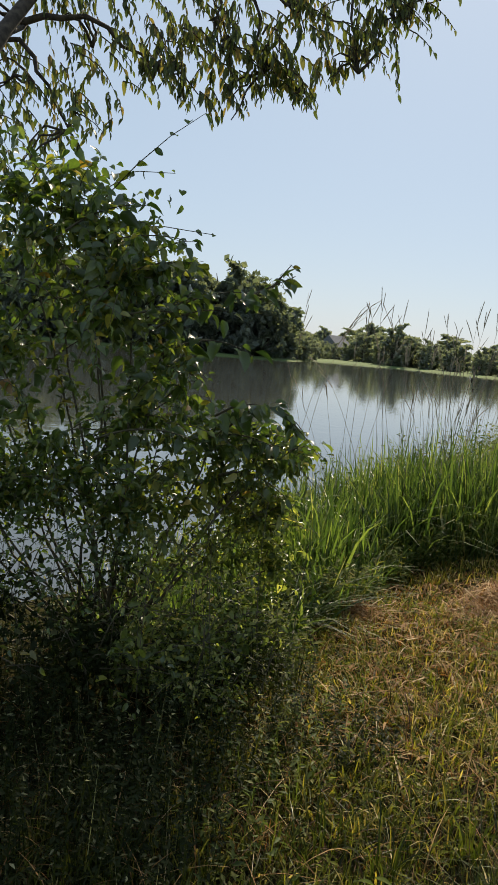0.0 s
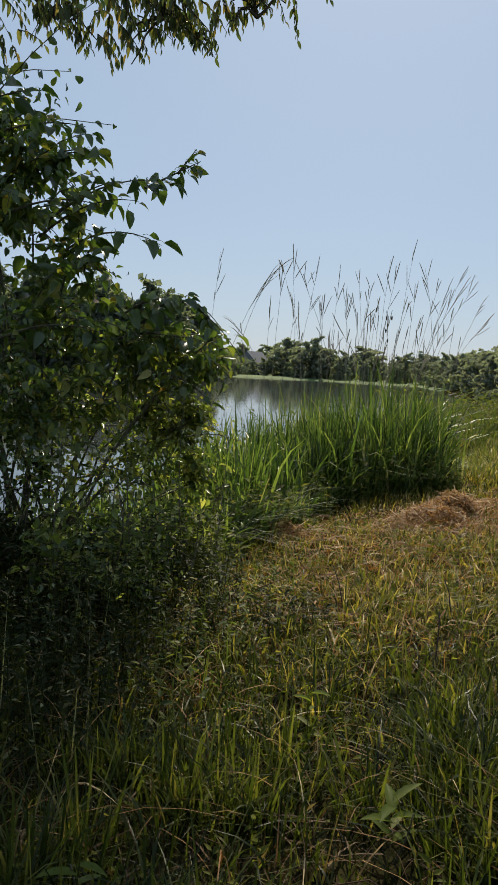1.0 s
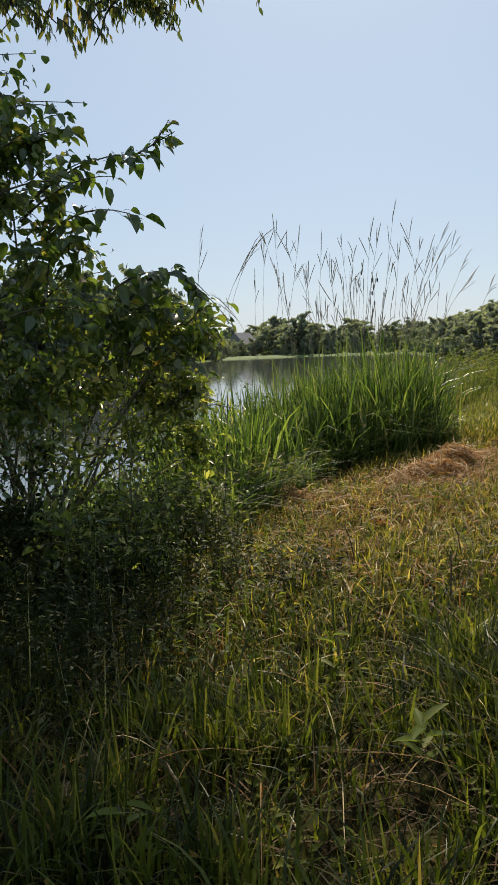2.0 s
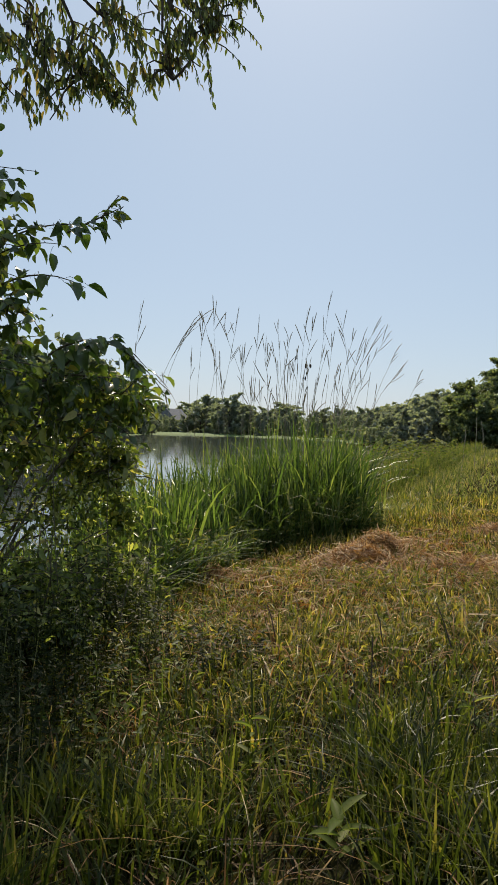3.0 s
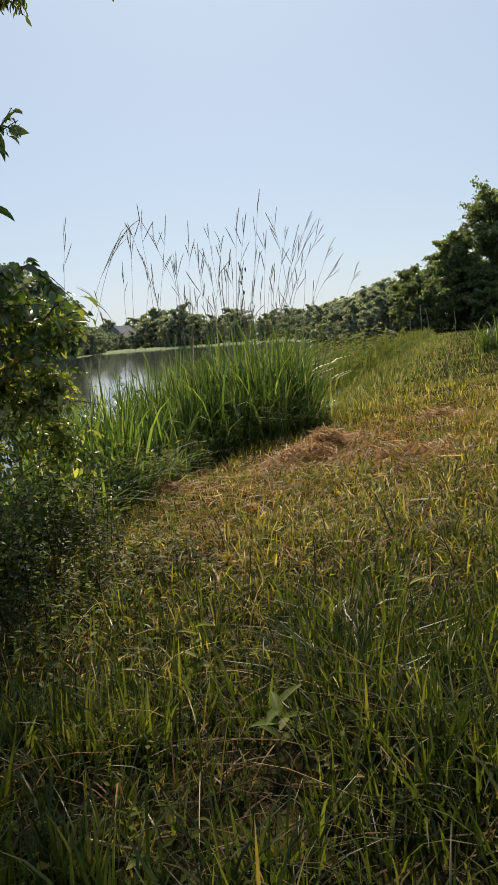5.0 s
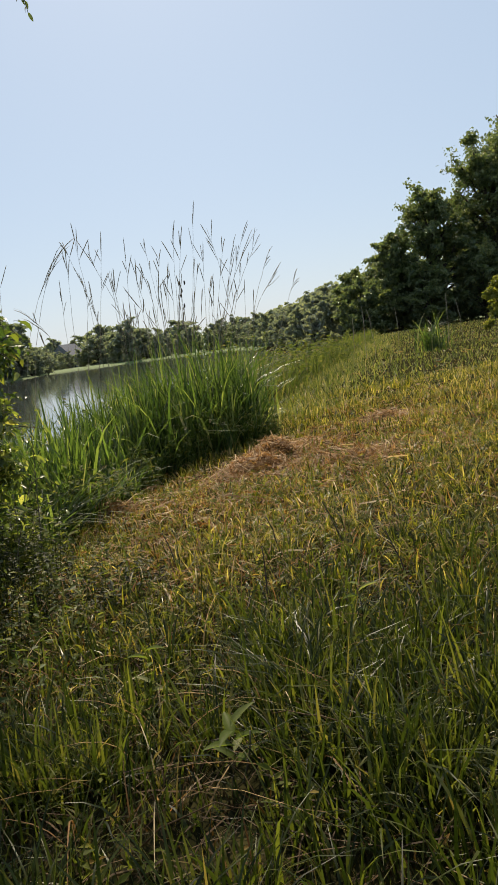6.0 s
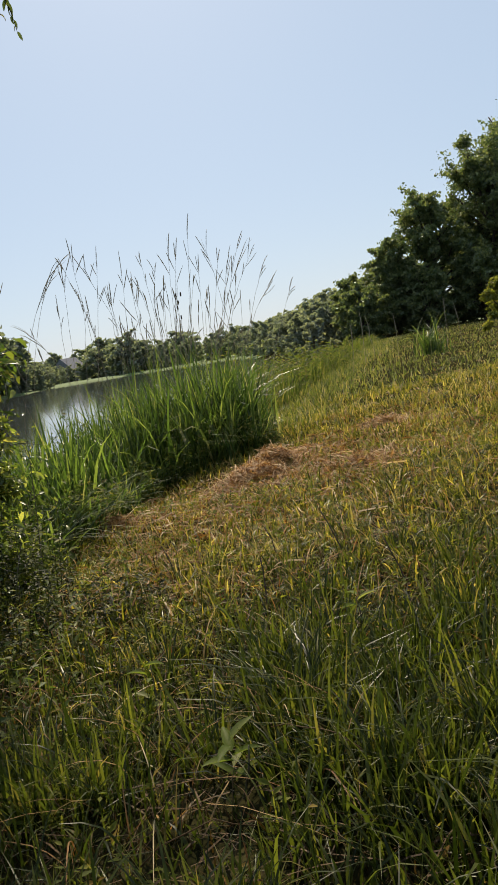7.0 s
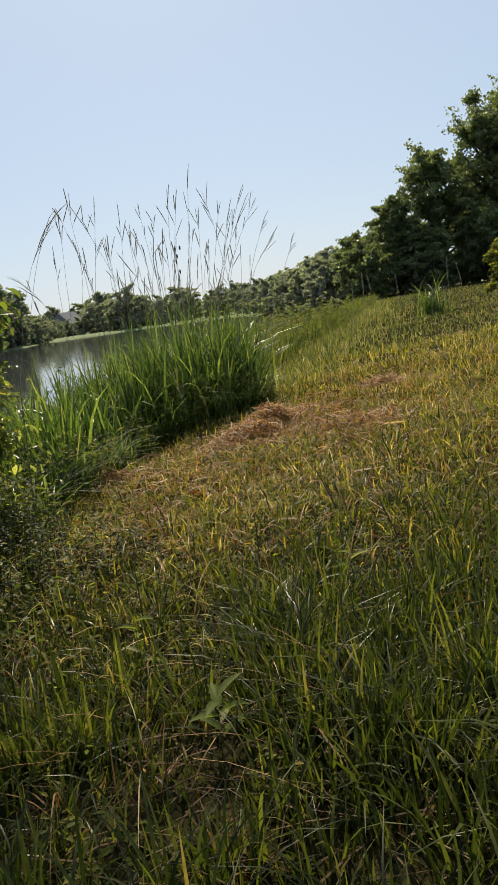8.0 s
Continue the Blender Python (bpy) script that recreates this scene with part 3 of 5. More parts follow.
# masses: centre, radii, twigs, leaf length
MASSES_HIGH = [((-1.6, 3.9, 2.75), (0.7, 0.5, 0.55), 66, 0.132), ((-2.4, 4.0, 2.3), (0.6, 0.6, 0.8), 60, 0.123), ((-1.2, 3.8, 2.25), (0.55, 0.45, 0.4), 88, 0.123), ((-0.75, 3.75, 1.95), (0.35, 0.35, 0.28), 39, 0.114),
               ((-0.9, 3.8, 1.6), (0.55, 0.45, 0.35), 66, 0.114), ((-0.38, 3.8, 1.48), (0.42, 0.4, 0.24), 46, 0.106), ((0.06, 3.75, 1.4), (0.26, 0.3, 0.16), 30, 0.088), ((-0.15, 4.15, 0.85), (0.4, 0.15, 0.3), 70, 0.065),
               ((-1.5, 3.7, 1.35), (0.6, 0.45, 0.4), 66, 0.106),
               ((-1.35, 3.75, 2.9), (0.45, 0.4, 0.35), 44, 0.12), ((-1.0, 3.7, 2.55), (0.4, 0.4, 0.3), 48, 0.12), ((-1.9, 3.9, 3.0), (0.6, 0.5, 0.4), 44, 0.13),
               ((-1.9, 3.8, 1.9), (0.6, 0.45, 0.5), 60, 0.115), ((-0.35, 3.75, 1.2), (0.4, 0.3, 0.2), 24, 0.09), ((0.06, 4.05, 1.38), (0.22, 0.28, 0.15), 60, 0.1), ((-0.25, 4.05, 1.46), (0.34, 0.28, 0.18), 60, 0.105)]
MASSES_MID = [((-0.3, 4.1, 1.0), (0.4, 0.15, 0.3), 80, 0.07), ((-1.0, 3.75, 1.0), (0.65, 0.45, 0.34), 130, 0.075), ((-1.8, 3.7, 0.95), (0.6, 0.4, 0.35), 110, 0.08), ((-2.3, 3.7, 1.3), (0.5, 0.4, 0.4), 49, 0.088),
              ((-1.0, 3.1, 0.3), (0.7, 0.45, 0.4), 130, 0.06), ((-2.1, 3.1, 0.4), (0.7, 0.45, 0.5), 115, 0.065), ((-0.2, 3.1, 0.25), (0.4, 0.4, 0.3), 70, 0.05), ((0.03, 4.15, 0.95), (0.22, 0.15, 0.32), 80, 0.065),
              ((0.08, 4.1, 0.5), (0.28, 0.18, 0.35), 90, 0.06),
              ((-1.6, 3.55, 0.98), (0.6, 0.4, 0.3), 80, 0.08), ((-0.9, 3.5, 0.9), (0.5, 0.35, 0.26), 70, 0.075), ((-2.3, 3.5, 0.95), (0.5, 0.4, 0.35), 60, 0.085),
              ((-1.3, 3.75, 1.1), (0.55, 0.4, 0.3), 60, 0.095), ((-2.0, 3.7, 1.15), (0.5, 0.4, 0.35), 50, 0.1), ((-0.75, 3.7, 1.2), (0.45, 0.4, 0.3), 40, 0.09)]
MASSES_LOW = [((-0.85, 3.6, 0.6), (0.75, 0.5, 0.35), 130, 0.06), ((-0.3, 3.95, 0.6), (0.4, 0.2, 0.35), 90, 0.055), ((-0.4, 3.3, 0.25), (0.6, 0.5, 0.35), 130, 0.05), ((-1.6, 3.3, 0.4), (0.7, 0.5, 0.45), 120, 0.06),
              ((-2.5, 3.6, 0.6), (0.6, 0.5, 0.6), 90, 0.07), ((-0.9, 2.75, 0.25), (0.7, 0.4, 0.4), 115, 0.06), ((-1.9, 2.65, 0.35), (0.7, 0.4, 0.5), 100, 0.065), ((-0.25, 2.7, 0.18), (0.35, 0.35, 0.3), 90, 0.04)]


def twig_leaves(start, end, n, size, spread=0.9, droop=0.55, sag=0.05, loose=0.3):
    """Points, directions and sizes of the leaves along one twig."""
    pts = bent(start, end, (0, 0, sag), n)
    d = unit(end - start)
    side = unit(np.cross(d, np.array([0, 0, 1.0])))
    sign = np.where(np.arange(n) % 2, 1.0, -1.0)[:, None]
    ahead = d * 0.45 + side * sign * spread + RNG.normal(0, loose, (n, 3)) + np.array([0, 0, -droop])
    s = size * RNG.uniform(0.65, 1.25, n) * np.linspace(1.05, 0.7, n)
    return pts, unit(ahead), s


wood, P, A, S = [], [], [], []
for c, r, n, ls in MASSES_HIGH + MASSES_MID + MASSES_LOW:
    c, r = np.array(c), np.array(r) * (1.14 if ls > 0.08 else 1.05)
    n = int(n * (0.85 if ls > 0.08 else 0.85))
    foot = SHRUB_AT + np.array([RNG.uniform(-0.2, 0.2), RNG.uniform(-0.15, 0.15), -0.1])
    place_under(mesh_ob("stem", *tube(bent(foot, c, (0, 0, 0.12), 7, 0.03), np.linspace(0.013, 0.005, 7), 6), M_TWIG), shrub)
    u = unit(RNG.normal(size=(n, 3)) + np.array([0.25, -0.2, 0.1]))
    for k in range(n):
        start = c + u[k] * r * RNG.uniform(0.0, 0.7)
        end = start + (u[k] * 0.8 + RNG.normal(0, 0.35, 3) + np.array([0.15, -0.1, 0])) * r * RNG.uniform(0.45, 0.85)
        m = int(RNG.integers(6, 11))
        p, a, s = twig_leaves(start, end, m, 0.86 * ls * RNG.uniform(0.6, 1.15), 0.75, 0.55 if ls > 0.09 else 0.3, 0.05, 0.7)
        P.append(p), A.append(a), S.append(s)
        if k % (2 if ls > 0.08 else 6) == 0:
            wood.append(tube(bent(start, end, (0, 0, 0.05), 4), np.linspace(0.005, 0.002, 4), 4))
# the two long sprays that reach out over the meadow side
SPRAYS_LOW = [((-0.85, 3.6, 2.2), (-0.1, 3.5, 2.46), 24, 0.13, 0.1), ((-0.25, 3.52, 2.42), (0.09, 3.5, 2.6), 14, 0.12, 0.0), ((-0.05, 3.52, 2.52), (0.06, 3.5, 2.67), 8, 0.06, 0.0), ((-0.75, 3.6, 2.02), (-0.13, 3.5, 2.08), 13, 0.16, 0.1),
              ((-0.8, 3.6, 2.25), (-0.45, 3.5, 2.44), 12, 0.12, 0.03), ((-0.35, 3.6, 1.66), (0.38, 3.5, 1.44), 24, 0.125, 0.2), ((-0.25, 3.6, 1.6), (0.26, 3.5, 1.6), 20, 0.125, 0.16), ((-0.9, 3.6, 2.1), (-0.3, 3.5, 2.34), 16, 0.13, 0.08)]
SPRAYS_HIGH = [((-0.4, 3.7, 1.5), (0.36, 3.55, 1.26), 20, 0.11, 0.14), ((-0.3, 3.7, 1.25), (0.22, 3.55, 1.12), 16, 0.09, 0.1), ((-1.2, 3.6, 2.4), (-0.5, 3.5, 2.62), 18, 0.13, 0.08), ((-1.3, 3.6, 2.65), (-0.62, 3.5, 2.76), 18, 0.14, 0.06),
               ((-1.5, 3.6, 2.7), (-0.85, 3.5, 2.95), 16, 0.14, 0.08), ((-1.1, 3.5, 2.2), (-0.5, 3.4, 2.28), 16, 0.13, 0.06), ((-1.1, 3.45, 1.45), (-0.4, 3.35, 1.5), 18, 0.12, 0.08)]
sp_p, sp_a, sp_s = [], [], []
for a, b, n, ls, sag in SPRAYS_LOW + SPRAYS_HIGH:
    a, b = np.array(a), np.array(b)
    p = bent(a, b, (0, 0, sag), n + 2, 0.012)[2:] + RNG.normal(0, 0.012, (n, 3))
    side = RNG.normal(0, 1, (n, 3)) * np.array([0.5, 0.8, 0.25])
    d = unit(side * 1.2 + unit(b - a) * 0.5 + np.array([0, 0, -0.55]))
    foot = p + unit(side + np.array([0, 0, -0.3])) * RNG.uniform(0.02, 0.06, (n, 1))
    for q, w in zip(p, foot):
        wood.append(tube([q, (q + w) / 2 + np.array([0, 0, 0.008]), w], [0.0018, 0.0015, 0.0013], 3))
    sp_p.append(foot), sp_a.append(d), sp_s.append(ls * RNG.uniform(0.55, 1.25, n) * np.linspace(1.1, 0.75, n))
    wood.append(tube(bent(a, b, (0, 0, sag), 8), np.linspace(0.009, 0.002, 8), 5))
for k in range(45):
    x0, y0 = RNG.uniform(-2.3, 0.35), RNG.uniform(2.6, 3.7)
    top = np.array([x0 + RNG.normal(0, 0.12), y0 + RNG.normal(0, 0.1), RNG.uniform(0.35, 1.25)])
    wood.append(tube(bent((x0, y0, float(land(x0, y0)) - 0.03), top, RNG.normal(0, 0.03, 3), 6), np.linspace(0.004, 0.0015, 6), 4))
v, f = joined(wood)
tagged(place_under(mesh_ob("twig_tangle", v, f, M_TWIG), shrub), kind="stuff")
P, A, S = np.concatenate(P), np.concatenate(A), np.concatenate(S)
TEMPLATE = leaf_template(0.66, 0.35, 0.35)
front = np.argsort(P[:, 1] + 0.6 * np.abs(P[:, 2] - 1.8))[:190]
rest = np.setdiff1d(np.arange(len(P)), front)
big = rest[~((P[rest, 0] > -0.75) & (P[rest, 2] < RNG.uniform(0.75, 1.6, len(rest))))]
# the shrub's lowest leaves get the near-black colour in place of shade
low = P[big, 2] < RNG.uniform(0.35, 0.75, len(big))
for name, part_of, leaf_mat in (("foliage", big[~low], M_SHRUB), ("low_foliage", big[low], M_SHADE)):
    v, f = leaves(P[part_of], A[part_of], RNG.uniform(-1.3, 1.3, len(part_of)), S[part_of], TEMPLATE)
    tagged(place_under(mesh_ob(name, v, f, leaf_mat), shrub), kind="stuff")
tiny = np.setdiff1d(rest, big)
v, f = leaves(P[tiny], A[tiny], RNG.uniform(-1.3, 1.3, len(tiny)), 1.25 * S[tiny] * RNG.uniform(0.6, 1.4, len(tiny)), leaf_template(0.55, 0.25, 0.3))
tagged(place_under(mesh_ob("small_foliage", v, f, M_SMALL), shrub), kind="stuff")


def single_leaves(owner, places, ahead, size, template, mat, name="leaf"):
    """Leaves that are objects of their own, on one shared mesh."""
    me = bpy.data.meshes.new(name)
    me.from_pydata(template[0].tolist(), [], template[1])
    me.materials.append(mat)
    me.shade_smooth()
    turn = basis(ahead, RNG.uniform(-1.2, 1.2, len(places)))
    for p, m, s in zip(places, turn, size):
        o = new(name, me)
        o.parent = owner
        o.matrix_basis = Matrix.Translation(Vector(p) - owner.location) @ Matrix(m.tolist()).to_4x4() @ Matrix.Diagonal((s, s, s, 1))


single_leaves(shrub, np.concatenate([*sp_p, P[front]]), np.concatenate([*sp_a, A[front]]), np.concatenate([*sp_s, S[front]]), TEMPLATE, M_SHRUB_ONE)

# ---- the tree that hangs over the shore ----
TREE_AT = np.array([-3.5, 3.7, 0.0])
TREE_AT[2] = float(land(TREE_AT[0], TREE_AT[1]))
over = thing("tree", TREE_AT, "overhanging tree with drooping narrow leaves, some browned", "tree")
wood = [tube(bent(TREE_AT - [0, 0, 0.3], (-3.0, 4.2, 3.1), (0.05, 0.05, 0), 8, 0.03), np.linspace(0.17, 0.1, 8), 9)]
# the bough ending 8 m up is unseen, added for the shading sprays
BOUGHS = [((-3.0, 4.2, 3.0), (-2.22, 7.63, 6.65), 0.096), ((-3.0, 4.2, 3.0), (-3.16, 7.42, 5.39), 0.084), ((-2.85, 6.9, 6.14), (0.93, 7.73, 6.77), 0.057), ((-2.64, 7.21, 6.35), (-0.32, 7.42, 5.81), 0.048), ((-3.16, 7.32, 5.39), (-1.69, 7.63, 5.09), 0.042), ((-3.37, 7.1, 5.18), (-2.53, 7.21, 4.25), 0.036), ((-0.95, 7.4, 6.52), (-0.5, 7.5, 5.1), 0.031), ((0.0, 7.5, 6.66), (0.54, 7.5, 5.2), 0.028), ((0.1, 7.5, 6.2), (0.9, 7.5, 5.75), 0.02), ((-1.3, 7.3, 6.4), (-1.0, 7.45, 5.3), 0.024), ((-1.9, 7.5, 6.6), (1.2, 7.9, 8.0), 0.05), ((-0.55, 7.45, 5.5), (-0.1, 7.5, 4.95), 0.014)]
for a, b, r in BOUGHS:
    wood.append(tube(bent(a, b, (0, 0, 0.2), 8, 0.04), np.linspace(r, r * 0.3, 8), 7))
# hanging sprays: centre, spread, count
SPOTS_INNER = [((-1.05, 7.5, 5.55), (0.5, 0.3, 0.4), 22), ((-0.47, 7.5, 5.05), (0.36, 0.3, 0.28), 26), ((-0.12, 7.5, 4.92), (0.33, 0.3, 0.26), 26), ((-0.86, 7.45, 4.75), (0.25, 0.3, 0.3), 16),
               ((-0.79, 7.5, 5.27), (0.42, 0.3, 0.3), 24), ((-0.06, 7.55, 5.65), (0.4, 0.3, 0.32), 22), ((0.27, 7.5, 5.22), (0.18, 0.25, 0.2), 10), ((0.66, 7.5, 5.36), (0.33, 0.3, 0.3), 28),
               ((0.95, 7.55, 5.82), (0.45, 0.3, 0.3), 34), ((1.17, 7.6, 6.08), (0.38, 0.3, 0.3), 22)]
SPOTS_OUTER_AND_SHADING = [((-1.35, 7.4, 4.85), (0.27, 0.3, 0.42), 16), ((-1.25, 7.5, 5.85), (0.5, 0.35, 0.3), 10), ((0.4, 7.6, 6.35), (0.5, 0.3, 0.3), 22), ((-1.9, 7.5, 5.9), (0.63, 0.4, 0.36), 20),
               ((-1.75, 7.5, 5.1), (0.48, 0.36, 0.35), 30), ((-2.59, 7.42, 5.39), (0.63, 0.42, 0.53), 38), ((-3.31, 7.32, 4.88), (0.53, 0.42, 0.53), 32), ((-2.5, 7.2, 4.4), (0.5, 0.42, 0.42), 28),
               # sprays above 6.7 m are unseen, added to shade the near right grass
               ((0.2, 7.6, 6.85), (0.5, 0.35, 0.22), 93), ((0.7, 7.6, 6.8), (0.5, 0.35, 0.22), 102), ((0.05, 7.6, 7.4), (0.6, 0.4, 0.35), 119), ((0.6, 7.7, 7.75), (0.6, 0.4, 0.35), 127), ((1.2, 7.8, 7.65), (0.6, 0.4, 0.35), 127), ((0.45, 7.6, 7.15), (0.5, 0.4, 0.25), 93), ((1.35, 7.7, 7.2), (0.45, 0.4, 0.25), 76),
               ((-2.95, 7.2, 4.0), (0.53, 0.42, 0.42), 26), ((-3.94, 6.58, 5.72), (0.53, 0.63, 0.73), 22)]
P, A, S = [], [], []
for c, r, n in SPOTS_INNER + SPOTS_OUTER_AND_SHADING:
    for k in range(n):
        end = np.array(c) + RNG.normal(0, 0.5, 3) * np.array(r)
        start = end + np.array([RNG.normal(-0.12, 0.16), RNG.normal(0, 0.16), RNG.uniform(0.14, 0.4)])
        m = int(RNG.integers(6, 11))
        p, a, s = twig_leaves(start, end, m, 0.128, 0.6, 1.0, 0.04)
        P.append(p), A.append(a), S.append(s)
        wood.append(tube(bent(start, end, (0, 0, 0.04), 4), np.linspace(0.008, 0.003, 4), 4))
    for k in range(3):
        j = int(RNG.integers(0, len(BOUGHS)))
        root = min((np.asarray(q[1]) * w + np.asarray(q[0]) * (1 - w) for q in BOUGHS for w in (0.5, 0.75, 1.0)), key=lambda q: np.linalg.norm(q - np.array(c)))
        wood.append(tube(bent(root, np.array(c) + RNG.normal(0, 0.3, 3) * np.array(r), (0, 0, 0.1), 6, 0.03), np.linspace(0.02, 0.006, 6), 5))
v, f = joined(wood)
place_under(mesh_ob("trunk", v, f, M_BARK), over)
P, A, S = np.concatenate(P), np.concatenate(A), np.concatenate(S)
NARROW = leaf_template(0.42, 0.25, 0.3)
pick = np.argsort(P[:, 2] + 0.3 * np.abs(P[:, 0]))[:240]
rest = np.setdiff1d(np.arange(len(P)), pick)
v, f = leaves(P[rest], A[rest], RNG.uniform(-0.8, 0.8, len(rest)), S[rest], NARROW)
tagged(place_under(mesh_ob("crown", v, f, M_CANOPY), over), kind="stuff")
single_leaves(over, P[pick], A[pick], S[pick], NARROW, M_CANOPY_ONE)


# ---- reeds, weeds and tall grass on the bank ----
def edge(y):
    """The line where the mowing stops and the bank's tall growth begins."""
    return np.interp(y, [2.6, 3.8, 5.0, 6.4, 7.0, 7.6, 8.6, 10, 14, 20, 46], [-0.3, 0.3, 0.75, 1.3, 2.6, 3.0, 3.1, 3.7, 6.0, 9.3, 23])


def scatter(n, x0, x1, y0, y1, keep):
    x, y = RNG.uniform(x0, x1, n), RNG.uniform(y0, y1, n)
    ok = keep(x, y) & (np.hypot(x - 0.78, y - 0.58) > 0.1)
    return x[ok], y[ok]


def at_ground(x, y, lift=-0.02):
    return np.stack([x, y, land(x, y) + lift], -1)


def blade_field(name, x, y, hmin, hmax, wmin, wmax, lean, droop, mat, segs, label, category="grass", wind=None, parent=None):
    n = len(x)
    yaw = RNG.uniform(0, 2 * math.pi, n) if wind is None else RNG.normal(wind, 0.9, n)
    h = np.broadcast_to(hmin, n) + (np.broadcast_to(hmax, n) - np.broadcast_to(hmin, n)) * RNG.beta(2.2, 1.8, n)
    v, f = blades(at_ground(x, y), h, RNG.uniform(wmin, wmax, n), yaw, RNG.uniform(*lean, n), RNG.uniform(*droop, n) ** 1.5, segs)
    ob = mesh_ob(name, v, f, mat, None)
    if parent is not None:
        place_under(ob, parent)
        return tagged(ob, kind="stuff")
    return tagged(ob, label, category, kind="stuff")


# the tall clump with its seed stalks
CLUMP = np.array([2.15, 8.0])
clump = thing("tall_grass_clump", (*CLUMP, float(land(*CLUMP))), "tall lush green grass clump with tan seed stalks by the water", "grass clump")
n = 760
a, r = RNG.uniform(0, 2 * math.pi, n), np.sqrt(RNG.uniform(0, 1, n)) * np.where(RNG.uniform(0, 1, n) < 0.22, 1.45, 1.0)
x, y = CLUMP[0] + 1.0 * r * np.cos(a), CLUMP[1] + 0.9 * r * np.sin(a)
x = x - 0.5 * (1 - y + CLUMP[1]) * np.clip(CLUMP[0] - x, 0, 1)
ok = x < edge(y) + 0.35
x, y, r = x[ok], y[ok], r[ok]
ragged = 1.72 - 0.42 * r ** 2 + 0.13 * waves(x, y, 3.1, 0.4)
blade_field("foliage", x, y, 0.45 * ragged, np.maximum(ragged, 0.6) * RNG.uniform(0.7, 1.25, len(x)), 0.015, 0.034, (0.0, 0.3), (0.0, 0.85), M_REED, 5, "", parent=clump)

shapes = []
for k in range(8):
    n1 = np.ones(1)
    bv, bf = blades(np.zeros((1, 3)), n1, n1 * 0.013, n1 * 0.0, n1 * RNG.uniform(0.0, 0.24), n1 * RNG.uniform(0.0, 0.6), 6)
    me = bpy.data.meshes.new("blade")
    me.from_pydata(bv.tolist(), [], bf)
    me.materials.append(M_REED_ONE)
    me.shade_smooth()
    shapes.append(me)
for k in np.argsort(y)[:260]:
    o = new("blade", shapes[int(RNG.integers(0, 8))])
    o.parent = clump
    tall_k = RNG.uniform(0.5, max(0.9, 1.6 - 0.45 * r[k]))
    o.matrix_basis = Matrix.Translation(Vector((x[k], y[k] - 0.04, float(land(x[k], y[k])) - 0.02)) - clump.location) @ Matrix.Rotation(RNG.uniform(0, 6.28), 4, "Z") @ Matrix.Diagonal((tall_k, tall_k * RNG.uniform(0.8, 1.4), tall_k, 1))
pick = RNG.choice(len(x), 380, replace=False)
blade_field("upper_foliage", x[pick], y[pick], 0.9, 1.95 - 0.4 * r[pick], 0.008, 0.018, (0.0, 0.22), (0.0, 0.45), M_REED, 6, "", parent=clump)

# tip x, tip height, foot x, then how far the bend lies beyond the straight line, across and up
STALKS_A = [(0.27, 2.91, 0.0, 0.02, 0.3), (1.28, 2.90, 0.3, -0.32, 1.3), (1.2, 2.80, 0.12, -0.3, 1.2), (0.36, 2.06, 1.4, 0.0, 0.9), (1.1, 2.82, 1.75, 0.1, 0.3), (1.27, 2.92, 1.5, -0.05, 0.2), (1.31, 2.84, 2.2, 0.05, 0.5), (1.62, 2.86, 1.0, 0.1, 0.2),
            (1.12, 2.72, 0.95, 0.0, 0.1), (0.98, 2.3, 0.9, 0.0, 0.1), (1.33, 2.2, 0.9, 0.12, 0.6), (1.92, 2.76, 1.7, 0.0, 0.1), (2.0, 2.5, 2.3, 0.0, 0.2), (2.2, 2.78, 2.42, 0.0, 0.1), (2.4, 2.6, 1.7, 0.12, 0.4)]
STALKS_B = [(2.62, 2.95, 2.35, 0.0, 0.1), (2.74, 2.86, 2.2, 0.0, 0.1), (2.92, 3.17, 2.55, -0.02, 0.1), (3.12, 2.88, 3.25, 0.05, 0.5), (3.3, 2.66, 2.6, 0.05, 0.1), (3.5, 2.7, 2.7, 0.0, 0.2), (3.62, 2.81, 2.6, 0.05, 0.3), (3.85, 2.8, 2.45, 0.1, 0.9),
            (3.83, 2.66, 2.6, 0.12, 0.8), (4.0, 2.5, 2.9, 0.05, 0.5), (4.05, 2.22, 2.7, 0.1, 0.5), (3.42, 2.4, 2.8, 0.03, 0.2), (2.98, 2.6, 2.8, 0.0, 0.1), (4.33, 2.13, 3.3, 0.02, 0.2)]


